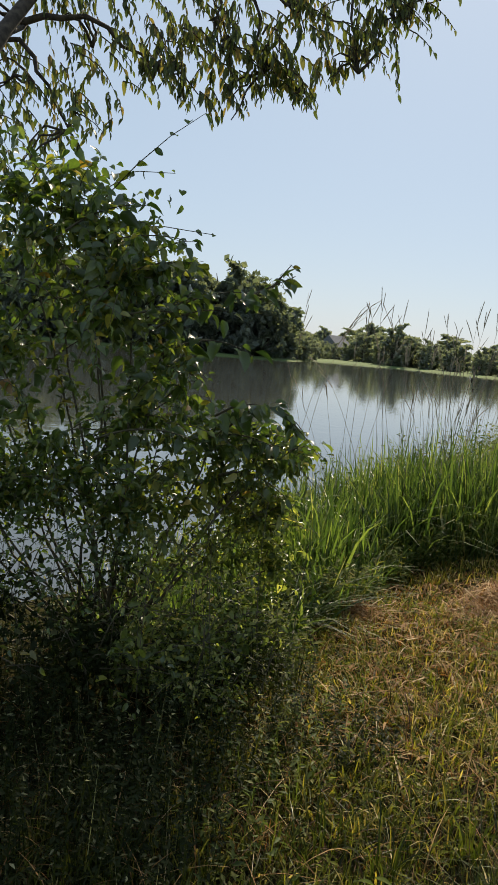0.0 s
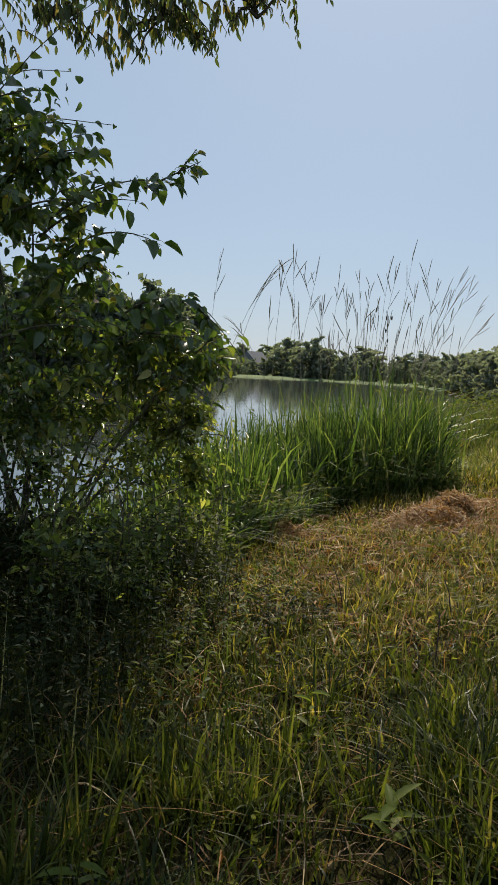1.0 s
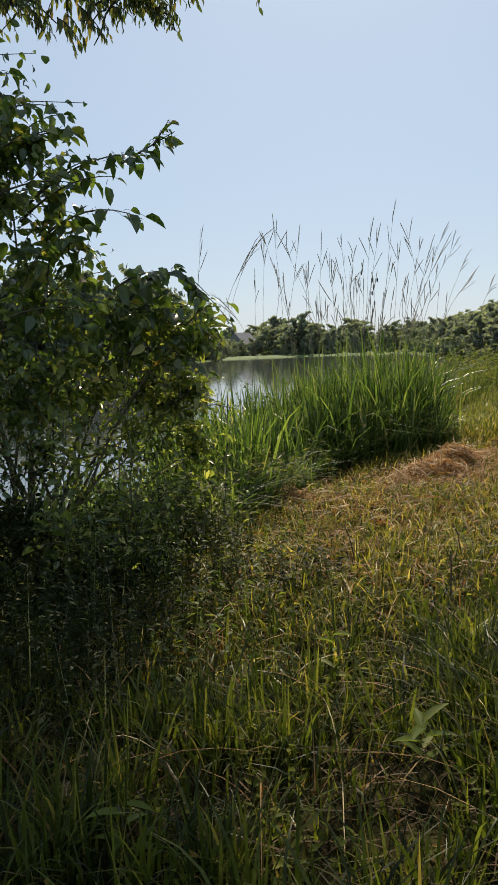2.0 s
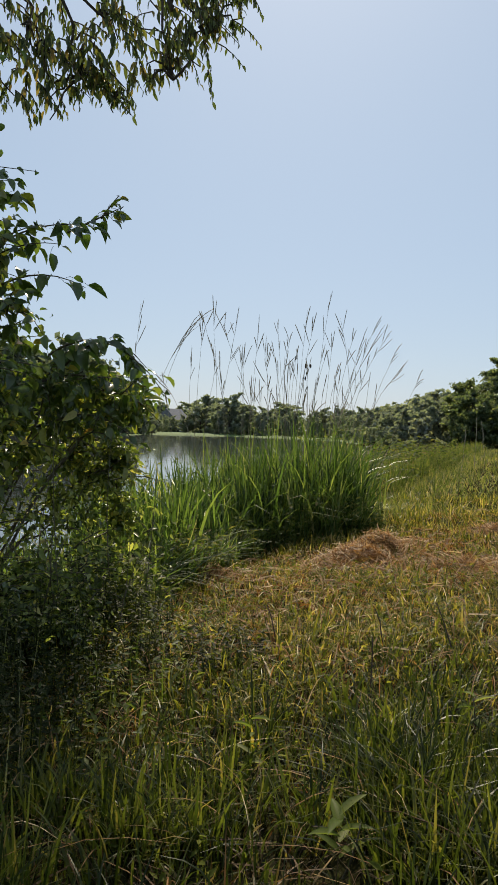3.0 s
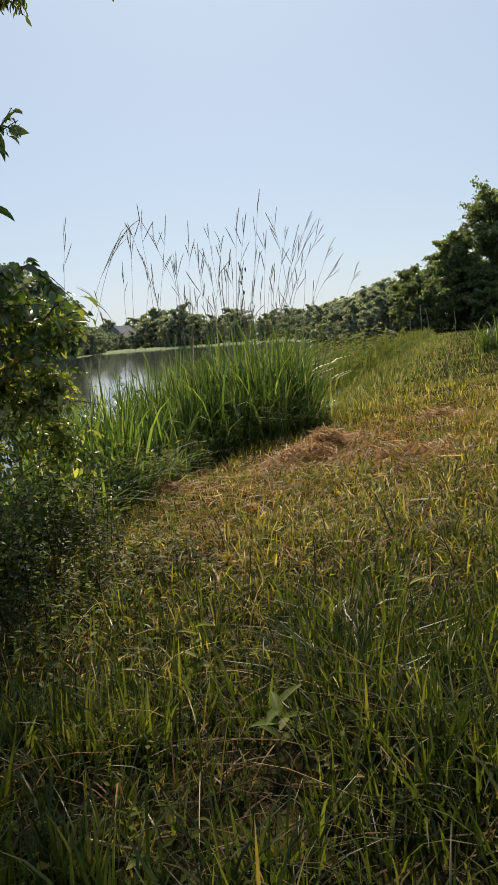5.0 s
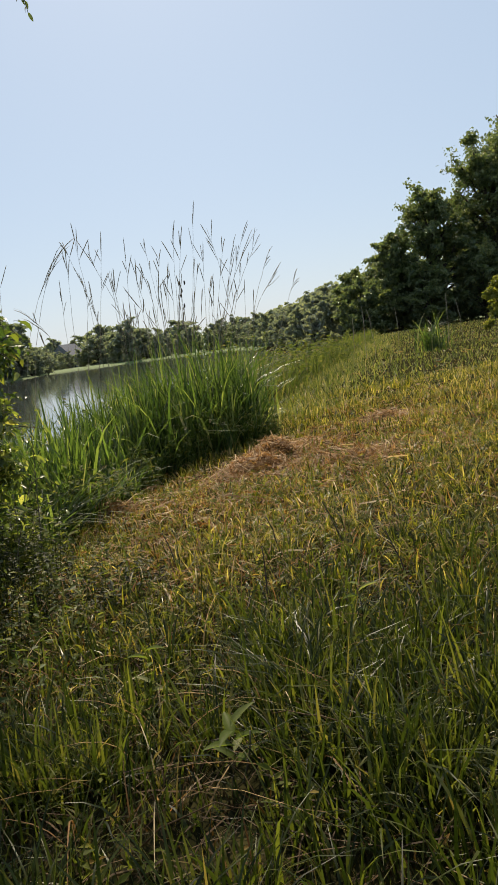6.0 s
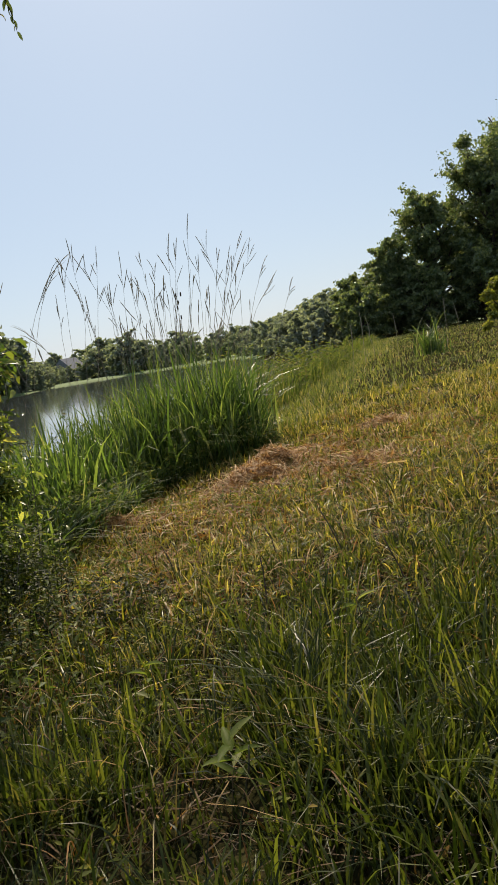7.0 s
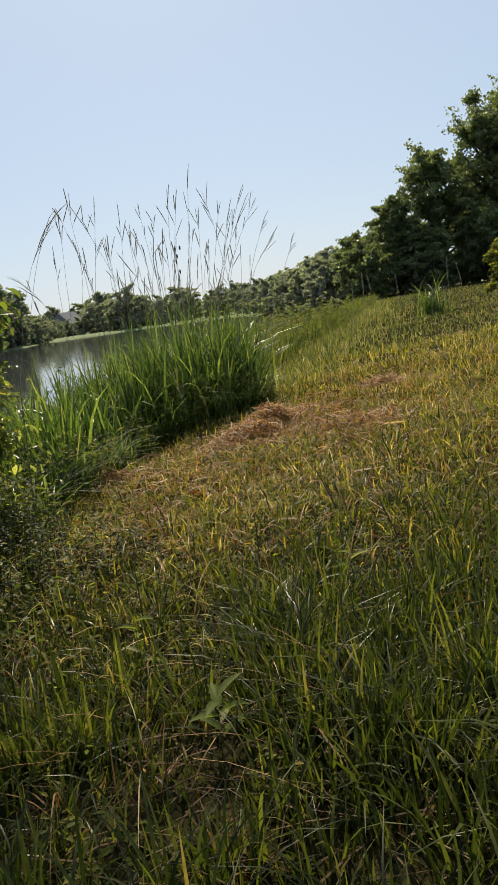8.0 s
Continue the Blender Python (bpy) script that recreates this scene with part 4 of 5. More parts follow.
def seed_stalk(base, tip, bend, fingers):
    """A thin curved stem and, over its last third, a loose bundle of narrow seed spikes."""
    base, tip = np.array(base), np.array(tip)
    mid = (base + tip) / 2 + np.array([bend[0], 0, bend[1]])
    t = np.linspace(0, 1, 15)[:, None]
    pts = (1 - t) ** 2 * base + 2 * t * (1 - t) * mid + t ** 2 * tip
    pts[2:-1] += RNG.normal(0, 0.004, (12, 3))
    v, f = tube(pts, np.linspace(0.0036, 0.0014, 15), 4)
    stem = place_under(mesh_ob("seed_stalk", v, f, M_SEED), clump)
    ahead = unit(pts[-1] - pts[-3])
    for k in range(2 if bend[1] > 0.8 else fingers):
        w = 1.0 if k == 0 else RNG.uniform(0.76, 0.96)     # where this spike leaves the stem
        root = np.array([np.interp(w * 14, np.arange(15), pts[:, c]) for c in range(3)])
        long = RNG.uniform(0.16, 0.36)
        root = root - ahead * long * (0.75 if k == 0 else 0.1)
        if bend[1] > 0.8:                                   # heavy heads hang along the bow
            q = pts[10 - k % 3:15 - k % 2]
            q = q + np.linspace(0, 1, len(q))[:, None] * RNG.normal(0, 0.045, 3)
            long, root = 0, q[0]
        to = unit(ahead + RNG.normal(0, 1, 3) * np.array([0.3, 0.3, 0.1]) * (0.25 if k == 0 else 1.0)) * long
        if long:
            q = bent(root, root + to, np.array([0, 0, 0.03]) * RNG.uniform(-0.5, 1), 8)
        fat = RNG.uniform(0.7, 1.2) * np.interp(np.linspace(0, 1, len(q)), np.linspace(0, 1, 8), [0.0012, 0.0022, 0.0056, 0.0044, 0.006, 0.0042, 0.005, 0.001])
        o = mesh_ob("seed_head", *tube(q, fat, 5), M_SEED, stem)
        o.location = -clump.location - stem.location
    return stem


for tx, tz, bx, across, up in STALKS_A + STALKS_B:
    yy = 9.3 + RNG.uniform(-0.12, 0.12)
    by = 8.9 + RNG.uniform(-0.4, 0.4)
    seed_stalk((bx, by, float(land(bx, by))), (tx, yy, tz), (across, up), int(RNG.integers(3, 6)))
for k in range(46):
    bx, by = CLUMP[0] + RNG.normal(0, 0.55), CLUMP[1] + 0.3 + RNG.normal(0, 0.45)
    tx = bx + (bx - 2.1) * RNG.uniform(0.2, 0.9) + RNG.normal(0.12, 0.12)
    seed_stalk((bx, by, float(land(bx, by))), (tx, by + RNG.normal(0.3, 0.3), RNG.uniform(1.5, 2.35)), (RNG.normal(0, 0.08), RNG.uniform(0, 0.35)), int(RNG.integers(1, 4)))

# a dead flower stem with dark heads in the clump
dead = thing("dried_flower_stem", (2.15, 8.6, float(land(2.15, 8.6))), "dead brown flower stem with dark seed heads", "dried plant")
stem_pts = bent((0, 0, -0.05), (0.35, 0.2, 2.25), (0, 0, 0), 6, 0.01)
v, f = tube(stem_pts, np.linspace(0.006, 0.003, 6), 5)
mesh_ob("stem", v, f, M_POD, dead)
for dx, dz in ((0.0, 0.0), (0.07, 0.0), (0.02, -0.1), (-0.14, 0.1), (0.0, -0.17), (0.03, -0.3)):
    c = stem_pts[-1] + np.array([dx, 0, dz])
    v, f = tube([c + [0, 0, -0.03], c + [0, 0, -0.018], c, c + [0, 0, 0.02], c + [0, 0, 0.032]], [0.003, 0.009, 0.012, 0.009, 0.002], 8)
    mesh_ob("seed_head", v, f, M_POD, dead)

# the lower reeds and weeds along the water
x, y = scatter(5200, -1.5, 4.0, 3.4, 11.5, lambda x, y: (x < edge(y)) & (shore(x, y) > 0.2))
h = 0.4 + 0.6 * np.clip((y - 4.0) / 2.0, 0, 1) * np.clip(0.55 + 0.5 * (x + 0.2), 0.45, 1.2) + 0.14 * waves(x, y, 2.2)
blade_field("bank_reeds", x, y, 0.35 * h, h * 1.3, 0.014, 0.036, (0.0, 0.42), (0.0, 0.95), M_REED, 5, "bright green reeds and coarse grass along the water", "reeds")
x, y = scatter(900, 0.7, 2.2, 6.9, 8.8, lambda x, y: (x < edge(y) - 0.1) & (shore(x, y) > 0.1))
blade_field("bank_reeds", x, y, 0.5, (0.95 + 0.4 * np.clip(x - 0.7, 0, 1)) * RNG.uniform(0.75, 1.3, len(x)), 0.016, 0.038, (0.0, 0.2), (0.0, 0.55), M_REED, 5, "tall green reeds beside the grass clump", "reeds")
x, y = scatter(1500, -0.3, 1.7, 5.2, 7.6, lambda x, y: (x < edge(y) - 0.1) & (shore(x, y) > 0.15) & (waves(x, y, 2.6, 1.3) > -0.35))
blade_field("bank_reeds", x, y, 0.5, 1.25 + 0.25 * waves(x, y, 3.0), 0.016, 0.038, (0.0, 0.26), (0.0, 0.6), M_REED, 5, "upright broad-bladed reeds standing at the water's edge", "reeds")
x, y = scatter(900, -0.6, 2.4, 4.5, 7.4, lambda x, y: (x < edge(y) - 0.02) & (x > edge(y) - 0.75) & (shore(x, y) > 0.25))
blade_field("bank_reeds", x, y, 0.4, 0.55 + 0.14 * (y - 4.0), 0.012, 0.028, (0.0, 0.4), (0.0, 0.8), M_REED, 5, "green reeds leaning over the meadow's edge", "reeds")
y = 8.6 * (46 / 8.6) ** RNG.uniform(0, 1, 9000)
x = edge(y) + 0.3 - RNG.uniform(0, 2.6, len(y)) ** 1.1
keep = RNG.uniform(0, 1, len(x)) < 0.95
x, y = x[keep], y[keep]
blade_field("bank_reeds", x, y, 0.2, 0.75 + 0.3 * waves(x, y, 0.9, 0.6), 0.014, 0.034, (0.0, 0.35), (0.0, 0.9), M_BANK, 4, "green reeds and coarse grass along the far bank", "reeds")

y = 8.0 * (40 / 8.0) ** RNG.uniform(0, 1, 9000)
x = edge(y) + RNG.gamma(1.3, 0.35, len(y)) * (1 + 0.02 * y) - 0.1
blade_field("bank_grass", x, y, 0.08, 0.32, 0.008, 0.02, (0.0, 0.5), (0.0, 0.9), M_FIELD, 3, "rough uncut grass between meadow and bank")


y = RNG.uniform(4.6, 8.2, 1300)
x = edge(y) - RNG.gamma(1.4, 0.16, len(y)) + 0.16
blade_field("bank_grass", x, y, 0.22, 0.55, 0.01, 0.022, (0.05, 0.5), (0.2, 0.9), M_REED, 5, "coarse blades leaning out from the foot of the reeds")


def weeds(name, x, y, height, leaf, per, mat, label):
    """Upright leafy stems: narrow leaves all along thin stems."""
    base = at_ground(x, y)
    n = len(x)
    h = height * RNG.uniform(0.35, 1.1, n)
    lean = RNG.normal(0, 0.12, (n, 2))
    t = np.tile(np.linspace(0.15, 1.0, per), (n, 1)) + RNG.uniform(-0.04, 0.04, (n, per))
    p = base[:, None] + np.stack([lean[:, :1] * t * h[:, None], lean[:, 1:] * t * h[:, None], t * h[:, None]], -1)
    a = RNG.uniform(0, 2 * math.pi, (n, per))
    ahead = np.stack([np.cos(a), np.sin(a), RNG.uniform(-0.5, 0.7, (n, per))], -1)
    s = np.broadcast_to(leaf, n)[:, None] * RNG.uniform(0.6, 1.3, (n, per))
    lv = leaves(p.reshape(-1, 3), ahead.reshape(-1, 3), RNG.uniform(-0.6, 0.6, n * per), s.reshape(-1), SMALL)
    sv = blades(base, h, np.full(n, 0.006) + np.broadcast_to(leaf, n) * 0.02, np.arctan2(lean[:, 1], lean[:, 0]), np.hypot(lean[:, 0], lean[:, 1]), np.zeros(n), 2)
    v, f = joined([lv, sv])
    return tagged(mesh_ob(name, v, f, mat), label, "weeds", kind="stuff")


SMALL = (np.array([(0, 0, 0), (0.4, -0.2, 0.05), (1.0, 0, -0.12), (0.4, 0.2, 0.05)]), [(0, 1, 2), (0, 2, 3)])
x, y = scatter(1500, -1.2, 3.2, 3.2, 7.4, lambda x, y: (x < edge(y) + 0.05) & (x > edge(y) - 1.1) & (shore(x, y) > 0.3))
weeds("bank_weeds", x, y, 0.38, 0.07, 12, M_WEED, "dark leafy weeds at the foot of the reeds")
y = 8.2 * (46 / 8.2) ** RNG.uniform(0, 1, 1900)
x = edge(y) + 0.2 + 0.45 * waves(y, y * 0.3, 1.7) - RNG.uniform(0, 2.6, len(y))
weeds("bank_weeds", x, y, np.clip(1.4 - 0.025 * y, 0.65, 1.1) * np.clip(0.4 + 0.6 * (edge(y) + 0.4 - x), 0.35, 1.0) * (1 + 0.3 * waves(x, y, 1.4)), 0.055 + 0.0035 * y, 15, M_BANK, "tangle of leafy weeds along the bank")
x, y = scatter(4200, -0.6, 3.5, 3.4, 8.0, lambda x, y: (x < edge(y) + 0.25 + 0.22 * waves(x, y, 3.0)) & (x > edge(y) - 0.8) & (np.hypot(x - 0.45, y - 4.15) > 0.42))
weeds("bank_weeds", x, y, 0.4 + 0.16 * waves(x, y, 2.0), 0.075, 10, M_BANK, "leafy green weeds in front of the tall clump")
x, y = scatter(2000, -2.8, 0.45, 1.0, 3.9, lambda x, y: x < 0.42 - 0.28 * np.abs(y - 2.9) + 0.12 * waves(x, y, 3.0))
weeds("shrub_weeds", x, y, 0.55, 0.034, 16, M_SHADE, "weeds under the shrub, shade put into their dark colour")

x, y = scatter(900, -0.6, 1.0, 1.3, 4.2, lambda x, y: (x > 0.25 - 0.3 * np.abs(y - 2.9)) & (RNG.uniform(0, 1, len(x)) < np.clip(0.9 - 1.5 * (x - 0.2 + 0.25 * np.abs(y - 3.0)), 0, 1)))
weeds("shrub_weeds", x, y, 0.3, 0.045, 9, M_WEED, "low green weeds straying from under the shrub")

# weed patch added in the dark leaf to stand for the shrub's cast shadow
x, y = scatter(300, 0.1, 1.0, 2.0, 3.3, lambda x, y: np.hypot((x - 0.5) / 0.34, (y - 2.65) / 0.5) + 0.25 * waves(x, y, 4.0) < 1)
weeds("shrub_weeds", x, y, 0.2, 0.04, 9, M_SHADE, "low weeds at the shrub's edge, darkened as its shadow")

# a tuft of long arching blades at the mowing's edge
tuft = thing("grass_tuft", (0.35, 4.25, float(land(0.35, 4.25))), "tuft of long pale arching grass blades", "grass tuft")
n = 52
x, y = 0.3 + RNG.normal(0, 0.1, n), 4.3 + RNG.normal(0, 0.12, n)
v, f = blades(at_ground(x, y), RNG.uniform(0.4, 0.8, n), RNG.uniform(0.011, 0.02, n), RNG.normal(0.1, 0.8, n), RNG.uniform(0.2, 0.75, n), RNG.uniform(0.3, 1.1, n), 6)
place_under(mesh_ob("foliage", v, f, M_REED), tuft)
tuft2 = thing("grass_tuft", (11.0, 17.4, float(land(11.0, 17.4))), "tall bright grass tuft at the meadow's far edge", "grass tuft")
n = 160
x, y = 11.0 + RNG.normal(0, 0.22, n), 17.4 + RNG.normal(0, 0.22, n)
v, f = blades(at_ground(x, y), RNG.uniform(0.45, 1.25, n) * RNG.uniform(0.7, 1.25, n), RNG.uniform(0.02, 0.042, n), RNG.uniform(0, 6.3, n), RNG.uniform(0.0, 0.22, n), RNG.uniform(0.1, 0.9, n), 5)
place_under(mesh_ob("foliage", v, f, M_REED), tuft2)


# ---- the meadow ----
def dry(x, y):
    """How strawy the mown meadow is, 0 to 1."""
    d = 0.2 + 0.2 * np.exp(-((y - 4.8) / 2.2) ** 2) + 0.2 * waves(x, y, 0.8, 1.0) + 0.2 * waves(x, y, 2.7, 2.0)
    for px, py, rx, ry, s in ((2.5, 5.2, 0.9, 0.8, 0.7), (1.2, 4.4, 0.8, 0.9, 0.45), (4.0, 6.2, 0.9, 0.7, 0.4), (3.9, 4.7, 0.6, 0.4, 0.4), (0.9, 3.2, 0.5, 0.5, 0.3), (0.95, 0.4, 0.35, 0.3, 0.6)):
        d = d + s * np.exp(-((x - px) / rx) ** 2 - ((y - py) / ry) ** 2)
    return np.clip(d, 0, 1)


x, y = scatter(9500, -1.2, 6.0, -0.3, 5.4, lambda x, y: (x > edge(y)) & (RNG.uniform(0, 1, len(x)) < np.clip(0.45 + 0.5 * waves(x, y, 2.3, 0.9) + 0.3 * (y > 1.6) - 0.5 * dry(x, y), 0.05, 1)))
weeds("meadow_weeds", x, y, 0.14, 0.038, 7, M_HERB, "low leafy yellow-green weeds among the mown grass")


def tufted(x, y, per, spread):
    """Blade feet round tuft centres, and the yaw away from each centre."""
    n = RNG.poisson(per, len(x))
    cx, cy = np.repeat(x, n), np.repeat(y, n)
    dx, dy = RNG.normal(0, spread, len(cx)), RNG.normal(0, spread, len(cx))
    return cx, cy, cx + dx, cy + dy, np.arctan2(dy, dx) + RNG.normal(0, 0.7, len(cx))


def tuft_field(x, y, per, spread, hlo, hhi, wlo, whi, lean, droop, mat, segs, label):
    """Meadow grass in tufts; hlo and hhi are heights at each tuft."""
    size = np.stack(np.broadcast_arrays(hlo, hhi, x), 0)[:2]
    cx, cy, bx, by, yaw = tufted(x, y, per, spread)
    key = {(a, b): k for k, (a, b) in enumerate(zip(x.tolist(), y.tolist()))}
    k = np.array([key[q] for q in zip(cx.tolist(), cy.tolist())])
    h = size[0][k] + (size[1][k] - size[0][k]) * RNG.beta(2.0, 2.0, len(bx))
    v, f = blades(at_ground(bx, by), h, RNG.uniform(wlo, whi, len(bx)), yaw, RNG.uniform(*lean, len(bx)), RNG.uniform(*droop, len(bx)) ** 1.5, segs)
    return tagged(mesh_ob("meadow_grass", v, f, mat), label, "grass", kind="stuff")


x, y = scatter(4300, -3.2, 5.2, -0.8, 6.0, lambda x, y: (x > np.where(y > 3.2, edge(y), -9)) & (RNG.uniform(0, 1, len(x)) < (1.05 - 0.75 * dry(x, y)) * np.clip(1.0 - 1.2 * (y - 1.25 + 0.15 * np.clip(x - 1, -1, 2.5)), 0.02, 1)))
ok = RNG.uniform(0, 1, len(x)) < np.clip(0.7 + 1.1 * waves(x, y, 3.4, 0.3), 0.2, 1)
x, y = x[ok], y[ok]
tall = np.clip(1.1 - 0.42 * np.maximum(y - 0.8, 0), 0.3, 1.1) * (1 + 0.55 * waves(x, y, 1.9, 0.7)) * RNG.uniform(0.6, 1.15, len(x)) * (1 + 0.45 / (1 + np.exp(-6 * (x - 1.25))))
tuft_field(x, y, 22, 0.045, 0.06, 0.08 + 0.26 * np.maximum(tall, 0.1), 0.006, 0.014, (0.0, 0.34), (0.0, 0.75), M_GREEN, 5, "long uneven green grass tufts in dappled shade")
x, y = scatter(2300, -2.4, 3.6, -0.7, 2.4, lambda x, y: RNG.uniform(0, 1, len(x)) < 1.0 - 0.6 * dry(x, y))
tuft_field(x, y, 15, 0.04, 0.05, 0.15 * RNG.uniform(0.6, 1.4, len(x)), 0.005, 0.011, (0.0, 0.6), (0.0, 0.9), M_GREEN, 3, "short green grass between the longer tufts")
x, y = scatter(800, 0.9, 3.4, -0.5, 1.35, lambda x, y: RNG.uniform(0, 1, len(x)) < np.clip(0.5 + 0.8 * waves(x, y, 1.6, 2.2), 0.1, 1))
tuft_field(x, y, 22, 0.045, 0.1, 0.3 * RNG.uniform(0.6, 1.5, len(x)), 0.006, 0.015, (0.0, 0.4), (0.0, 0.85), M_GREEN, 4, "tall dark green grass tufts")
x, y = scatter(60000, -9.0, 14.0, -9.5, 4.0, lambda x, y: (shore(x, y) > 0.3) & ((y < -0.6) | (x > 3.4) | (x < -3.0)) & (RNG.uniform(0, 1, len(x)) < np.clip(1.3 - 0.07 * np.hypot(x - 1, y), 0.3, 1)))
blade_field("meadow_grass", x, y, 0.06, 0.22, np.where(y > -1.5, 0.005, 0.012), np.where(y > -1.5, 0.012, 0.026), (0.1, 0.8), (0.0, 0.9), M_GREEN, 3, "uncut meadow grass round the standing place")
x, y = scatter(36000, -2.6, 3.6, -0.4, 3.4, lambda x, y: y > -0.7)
blade_field("meadow_grass", x, y, 0.02, 0.1, 0.004, 0.009, (0.1, 0.9), (0.0, 0.9), M_UNDER, 3, "short undergrass, partly dry, gap shade in its dark colour")
x, y = scatter(11000, -1.0, 9.5, 1.2, 10.5, lambda x, y: (x > edge(y) - 0.05) & (RNG.uniform(0, 1, len(x)) < np.clip(0.3 + 0.45 * (y - 1.4), 0, 1)) & (RNG.uniform(0, 1, len(x)) < np.clip(1.25 - 0.09 * y, 0.35, 1)) & (RNG.uniform(0, 1, len(x)) < 1.1 - 0.7 * dry(x, y)))
tuft_field(x, y, 13, 0.045, 0.04, (0.21 - 0.1 * dry(x, y)) * RNG.uniform(0.5, 1.45, len(x)), 0.007, 0.016, (0.0, 0.6), (0.0, 1.0), M_GRASS, 4, "short mown yellow-green meadow grass in tufts")
x, y = scatter(62000, -0.8, 8.0, 1.6, 8.5, lambda x, y: (x > edge(y) - 0.05) & (RNG.uniform(0, 1, len(x)) < np.clip(1.25 * dry(x, y) - 0.05, 0, 1)))
blade_field("dry_stubble", x, y, 0.03, 0.12, 0.004, 0.009, (0.1, 1.0), (0.0, 0.9), M_STUBBLE, 3, "short brown dry stubble of the mown meadow")
x, y = scatter(26000, -1.0, 9.5, 2.6, 10.5, lambda x, y: (x > edge(y) - 0.1) & (RNG.uniform(0, 1, len(x)) < np.clip(1.25 - 0.09 * y, 0.35, 1)))
blade_field("meadow_grass", x, y, 0.03, 0.12, 0.005, 0.012, (0.1, 1.0), (0.0, 0.9), M_GRASS, 3, "cropped meadow grass, partly dry")
x, y = scatter(85000, 2.5, 34, 10.0, 44, lambda x, y: (x > edge(y) - 0.2) & (x < 3 + 0.75 * y) & (RNG.uniform(0, 1, len(x)) < np.clip(14 / y - 0.1, 0.2, 1)))
blade_field("meadow_grass", x, y, 0.04, 0.17, 0.01, 0.026, (0.05, 0.7), (0.0, 0.9), M_FIELD, 3, "mown meadow grass towards the wood")


x, y = scatter(15000, -1.2, 4.8, 1.6, 5.0, lambda x, y: (x > edge(y)) & (RNG.uniform(0, 1, len(x)) < np.clip(0.45 + 0.5 * waves(x, y, 2.1, 1.7), 0.1, 1) * np.clip(y - 1.6, 0, 1)))
blade_field("meadow_grass", x, y, 0.06, 0.19, 0.006, 0.012, (0.1, 0.9), (0.2, 1.1), M_GRASS, 4, "tangled bent grass blades, half dry")
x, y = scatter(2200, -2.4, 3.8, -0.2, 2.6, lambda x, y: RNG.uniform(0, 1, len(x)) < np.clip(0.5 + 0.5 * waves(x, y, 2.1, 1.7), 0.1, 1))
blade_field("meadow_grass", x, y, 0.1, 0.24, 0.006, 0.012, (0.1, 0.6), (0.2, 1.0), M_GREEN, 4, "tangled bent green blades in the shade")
x, y = scatter(2400, -2.2, 3.4, -0.2, 2.4, lambda x, y: RNG.uniform(0, 1, len(x)) < np.clip(0.5 + 0.6 * waves(x, y, 1.9, 2.9), 0.08, 1))
blade_field("dry_stubble", x, y, 0.06, 0.24, 0.003, 0.006, (0.1, 0.9), (0.0, 0.9), M_LITTER, 3, "thin brown dead stalks among the long grass")
x, y = scatter(1000, -2.5, 3.8, 0.4, 4.2, lambda x, y: y > 0.4)
blade_field("dead_grass", x, y, 0.14, 0.36, 0.004, 0.008, (0.3, 0.9), (0.5, 1.3), M_STRAW, 6, "pale curled dead blades among the green grass")


def straw_field(name, x, y, lift, lmin, lmax, width, label, mat=M_STRAW, tip=0.22):
    """Loose stalks lying any way, some propped up."""
    n = len(x)
    a = RNG.uniform(0, 2 * math.pi, n)
    d = np.stack([np.cos(a), np.sin(a), RNG.normal(0, tip, n)], -1)
    w = np.stack([-np.sin(a), np.cos(a), RNG.normal(0, 0.4, n)], -1) * width * RNG.uniform(0.6, 1.5, (n, 1))
    ln = RNG.uniform(lmin, lmax, n)[:, None]
    c = at_ground(x, y, 0.0) + np.array([0, 0, 1.0]) * (np.broadcast_to(lift, n) * RNG.uniform(0.1, 1.0, n))[:, None]
    mid = c + np.array([0, 0, 1.0]) * RNG.uniform(0, 0.1, (n, 1)) * ln
    verts = np.stack([c - d * ln / 2 - w / 2, c - d * ln / 2 + w / 2, mid - w / 2, mid + w / 2, c + d * ln / 2 - w / 4, c + d * ln / 2 + w / 4], 1)
    off = np.arange(n)[:, None] * 6
    faces = np.concatenate([off + np.array([0, 1, 3, 2]), off + np.array([2, 3, 5, 4])]).tolist()
    return tagged(mesh_ob(name, verts.reshape(-1, 3), faces, mat), label, "straw", kind="stuff")


x, y = scatter(22000, -0.8, 8, 2.2, 10.5, lambda x, y: (x > edge(y) - 0.1) & (RNG.uniform(0, 1, len(x)) < dry(x, y) ** 1.3 * np.clip(1.3 - 0.09 * y, 0.3, 1)))
straw_field("straw", x, y, 0.08, 0.06, 0.2, 0.009, "dry cut grass scattered over the meadow")
x, y = scatter(8000, -2.5, 3.6, -0.6, 2.6, lambda x, y: RNG.uniform(0, 1, len(x)) < 0.25 + 0.75 * dry(x, y))
straw_field("straw", x, y, 0.06, 0.04, 0.18, 0.004, "brown dry stalks lying among the long grass", M_LITTER)
x, y = scatter(2500, 4, 20, 9, 26, lambda x, y: (x > edge(y)) & (RNG.uniform(0, 1, len(x)) < dry(x, y)))
straw_field("straw", x, y, 0.12, 0.1, 0.3, 0.014, "dry cut grass in the far meadow")


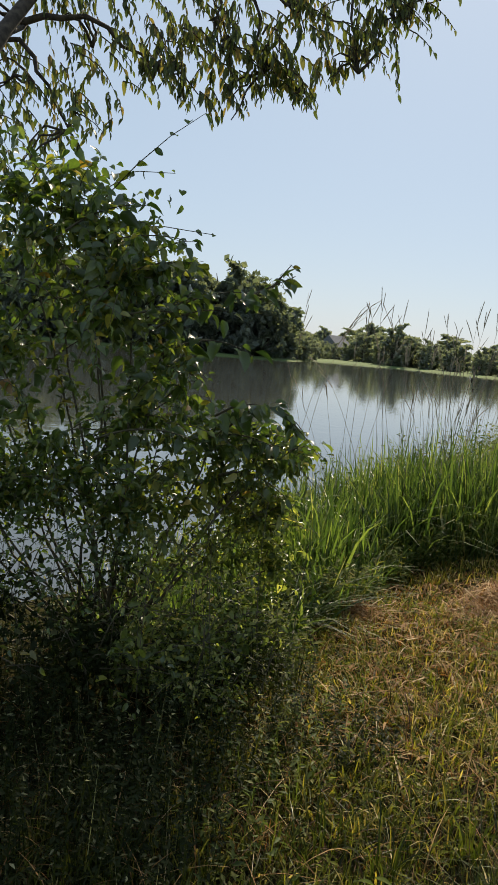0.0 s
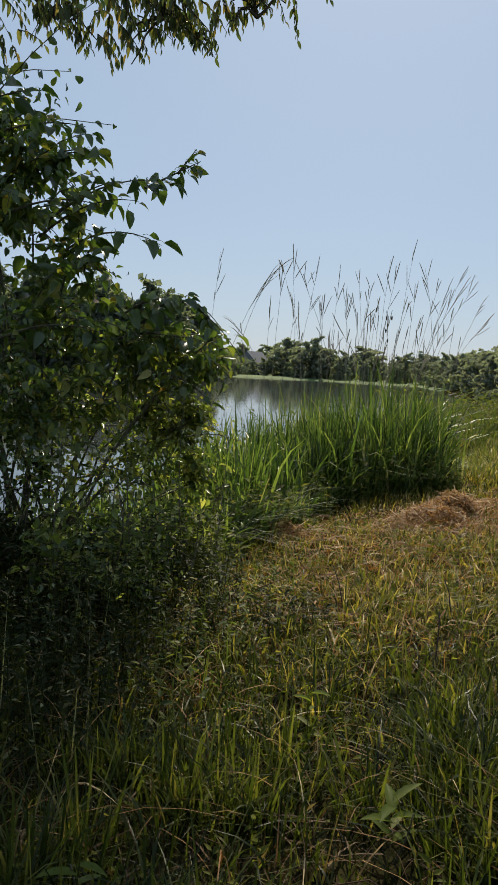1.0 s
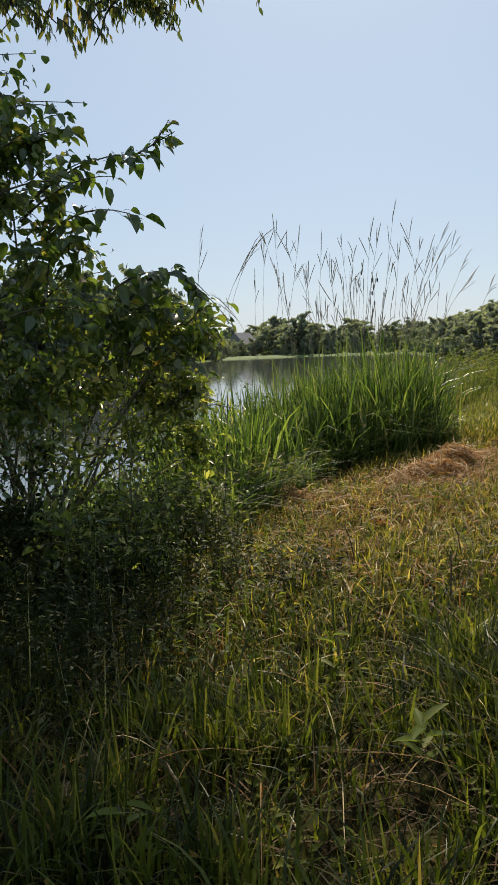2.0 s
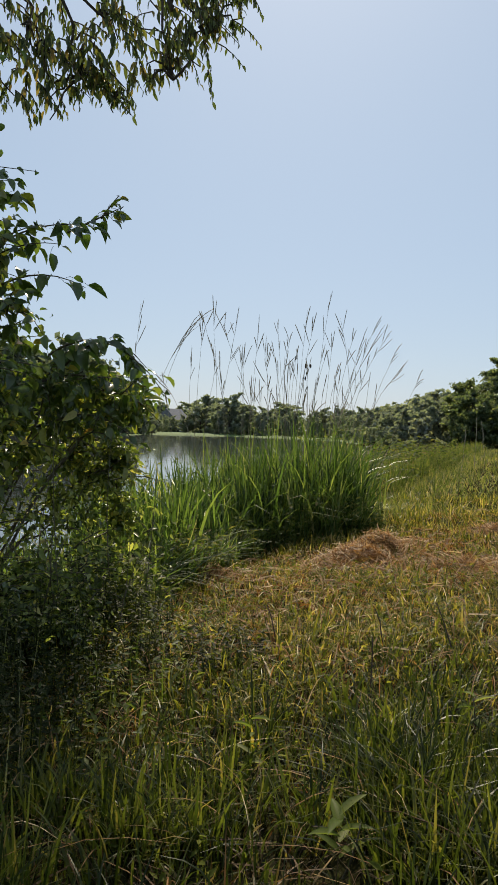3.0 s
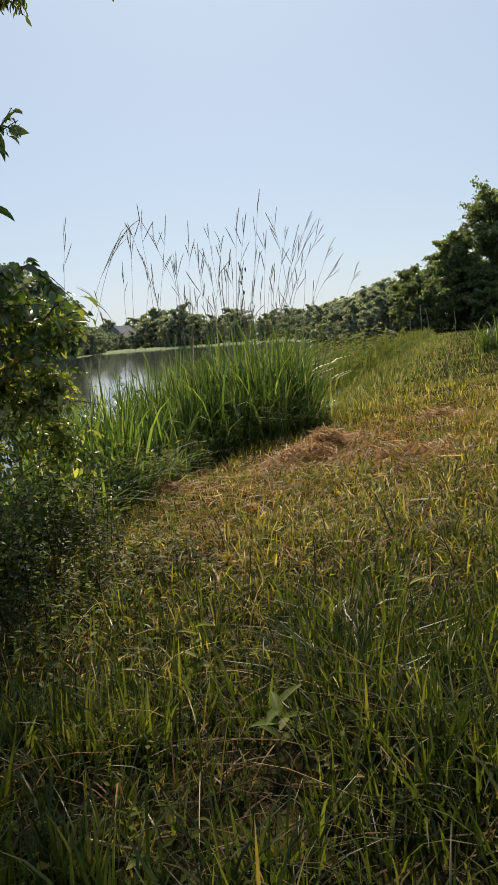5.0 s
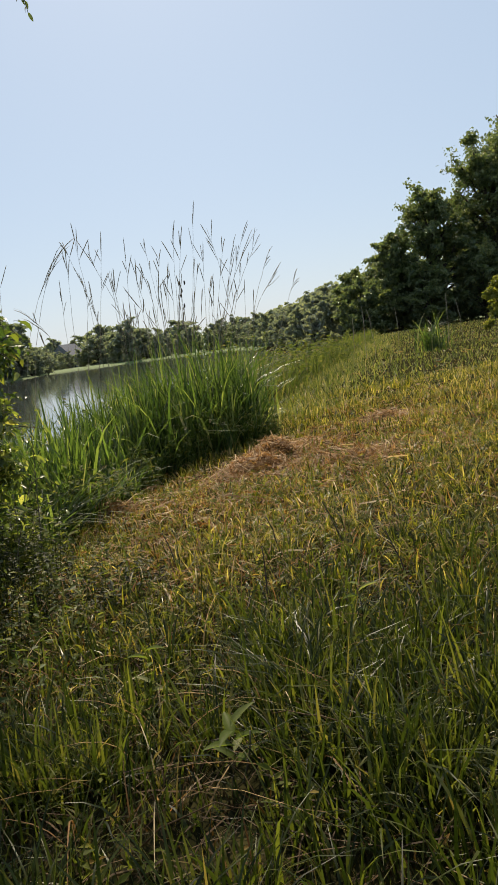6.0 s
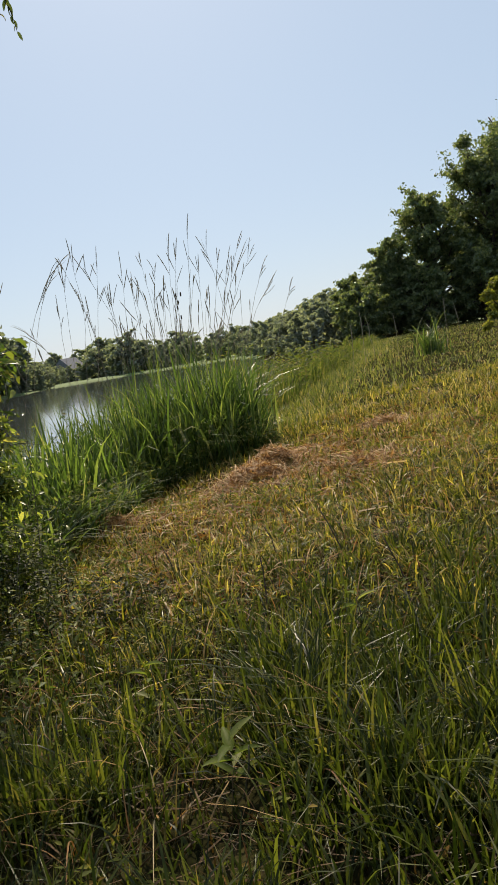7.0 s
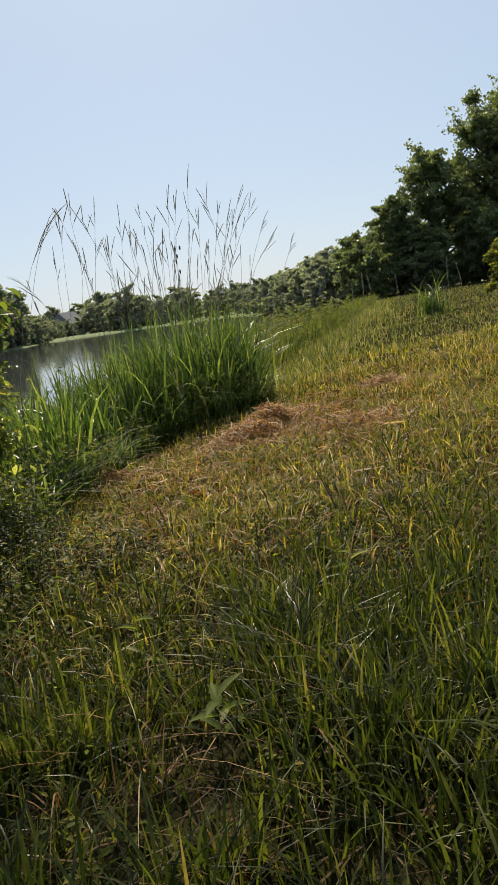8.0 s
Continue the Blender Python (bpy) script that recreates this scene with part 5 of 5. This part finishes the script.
def hay_heap(cx, cy, rx, ry, h, n, label, turn=0.0):
    """A low heap of raked dry grass, long along turn, steep and hollow on its near side."""
    a, r = RNG.uniform(0, 2 * math.pi, n), np.abs(RNG.normal(0, 0.62, n))
    u, w = rx * r * np.cos(a), ry * r * np.sin(a)
    x, y = cx + u * math.cos(turn) - w * math.sin(turn), cy + u * math.sin(turn) + w * math.cos(turn)
    lift = h * np.exp(-1.6 * r ** 2) * np.clip(0.55 + 0.8 * w / ry + 0.4 * waves(x, y, 5.0), 0.06, 1.1) + 0.025
    return straw_field("hay_heap", x, y, lift, 0.06, 0.24, 0.0065, label, M_HAY, 0.4)


hay_heap(2.42, 5.42, 0.85, 0.36, 0.27, 5000, "low ridge of reddish dry cut grass", 0.75)
hay_heap(3.0, 4.7, 0.8, 0.5, 0.04, 2400, "thin spread of pale dry cut grass")
hay_heap(4.2, 6.5, 0.45, 0.35, 0.1, 900, "small patch of pale dry cut grass")
hay_heap(0.85, 4.75, 0.3, 0.3, 0.14, 700, "small heap of dry grass by the reeds")

# ---- single plants in the foreground ----
BROAD = leaf_template(0.38, 0.25, 0.22)


def broad_plant(x, y, h, size, n, label, seed):
    """A young upright plant with paired broad leaves."""
    rng = np.random.default_rng(seed)
    t = thing("broadleaf_plant", (x, y, float(land(x, y))), label, "plant", "young broadleaf plants")
    pts = bent((0, 0, -0.03), (rng.normal(0, 0.02), rng.normal(0, 0.02), h), (0.01, 0, 0), 6)
    v, f = tube(pts, np.linspace(0.0045, 0.002, 6), 6)
    mesh_ob("stem", v, f, M_TWIG, t)
    me = bpy.data.meshes.new("leaf")
    me.from_pydata(BROAD[0].tolist(), [], BROAD[1])
    me.materials.append(M_MILK)
    me.shade_smooth()
    for k in range(n):
        z = h * (0.3 + 0.7 * k / (n - 1))
        a = k * 2.4 + rng.uniform(-0.3, 0.3)
        o = new("leaf", me)
        o.parent = t
        s = size * rng.uniform(0.7, 1.1)
        o.matrix_basis = Matrix.Translation((0, 0, z)) @ Matrix.Rotation(a, 4, "Z") @ Matrix.Rotation(rng.uniform(-0.65, -0.05), 4, "Y") @ Matrix.Diagonal((s, s, s, 1))
    return t


broad_plant(0.76, 0.59, 0.17, 0.095, 9, "young broadleaf plant with pale upright leaves", 3)
broad_plant(1.5, 1.35, 0.2, 0.09, 7, "young broadleaf plant among the long grass", 5)
broad_plant(0.62, 1.25, 0.22, 0.08, 6, "young broadleaf plant among the long grass", 6)
broad_plant(-0.05, 0.35, 0.18, 0.1, 6, "young broadleaf plant among the long grass", 9)

for k, (x, y, h, lx) in enumerate([(1.27, 1.93, 0.26, 0.02), (1.55, 2.5, 0.24, -0.06), (1.85, 2.3, 0.3, -0.1), (1.0, 2.75, 0.24, -0.05), (1.9, 1.7, 0.25, -0.08)]):
    stick = tube(bent((x, y, float(land(x, y)) - 0.03), (x + lx, y + 0.03, float(land(x, y)) + h), (0.01, 0, 0), 5, 0.003), np.linspace(0.0042, 0.0026, 5), 6)
    tagged(mesh_ob("dead_stem", *stick, M_POD), "short dark dead stem standing in the mown grass", "dead stem", "dead stems")
for k, (x, y, z, ax, ln) in enumerate([(0.75, 2.9, 0.14, 0.35, 0.6), (0.6, 0.35, 0.05, -0.15, 0.3), (1.0, 0.5, 0.12, 2.2, 0.35), (1.35, 0.25, 0.05, 0.1, 0.3), (0.1, 1.9, 0.12, 0.5, 0.6)]):
    c, d = np.array([x, y, float(land(x, y)) + z]), np.array([math.cos(ax), math.sin(ax), 0.12]) * ln / 2
    stick = tube(bent(c - d, c + d, (0, 0, 0.05), 7, 0.004), np.linspace(0.0026, 0.0014, 7), 5)
    tagged(mesh_ob("dry_stalk", *stick, M_LITTER), "long pale dry stalk fallen across the grass", "dry stalk", "dry stalks")
for x, y, z, dx, h, thick in [(2.9, 9.8, 0.3, 0.72, 0.72, 0.012), (8.9, 17.2, 0.0, 0.1, 1.45, 0.012), (9.4, 17.6, 0.0, -0.08, 1.35, 0.011), (8.2, 16.4, 0.0, 0.15, 1.2, 0.01), (10.2, 17.8, 0.0, 0.05, 1.3, 0.01), (12.2, 18.6, 0.0, 0.12, 1.5, 0.012), (12.6, 18.4, 0.0, -0.1, 1.3, 0.01)]:
    g = float(land(x, y))
    stick = tube(bent((x, y, g + z - 0.05), (x + dx, y + 0.1, g + z + h), (0.03, 0, 0), 8, 0.01), np.array([0.5, 0.5, 0.45, 0.4, 0.6, 1.0, 0.9, 0.2]) * thick, 6)
    tagged(mesh_ob("dry_stalk", *stick, M_SEED), "pale dry seed stalk standing in the bank weeds", "dry stalk", "bank dry stalks")
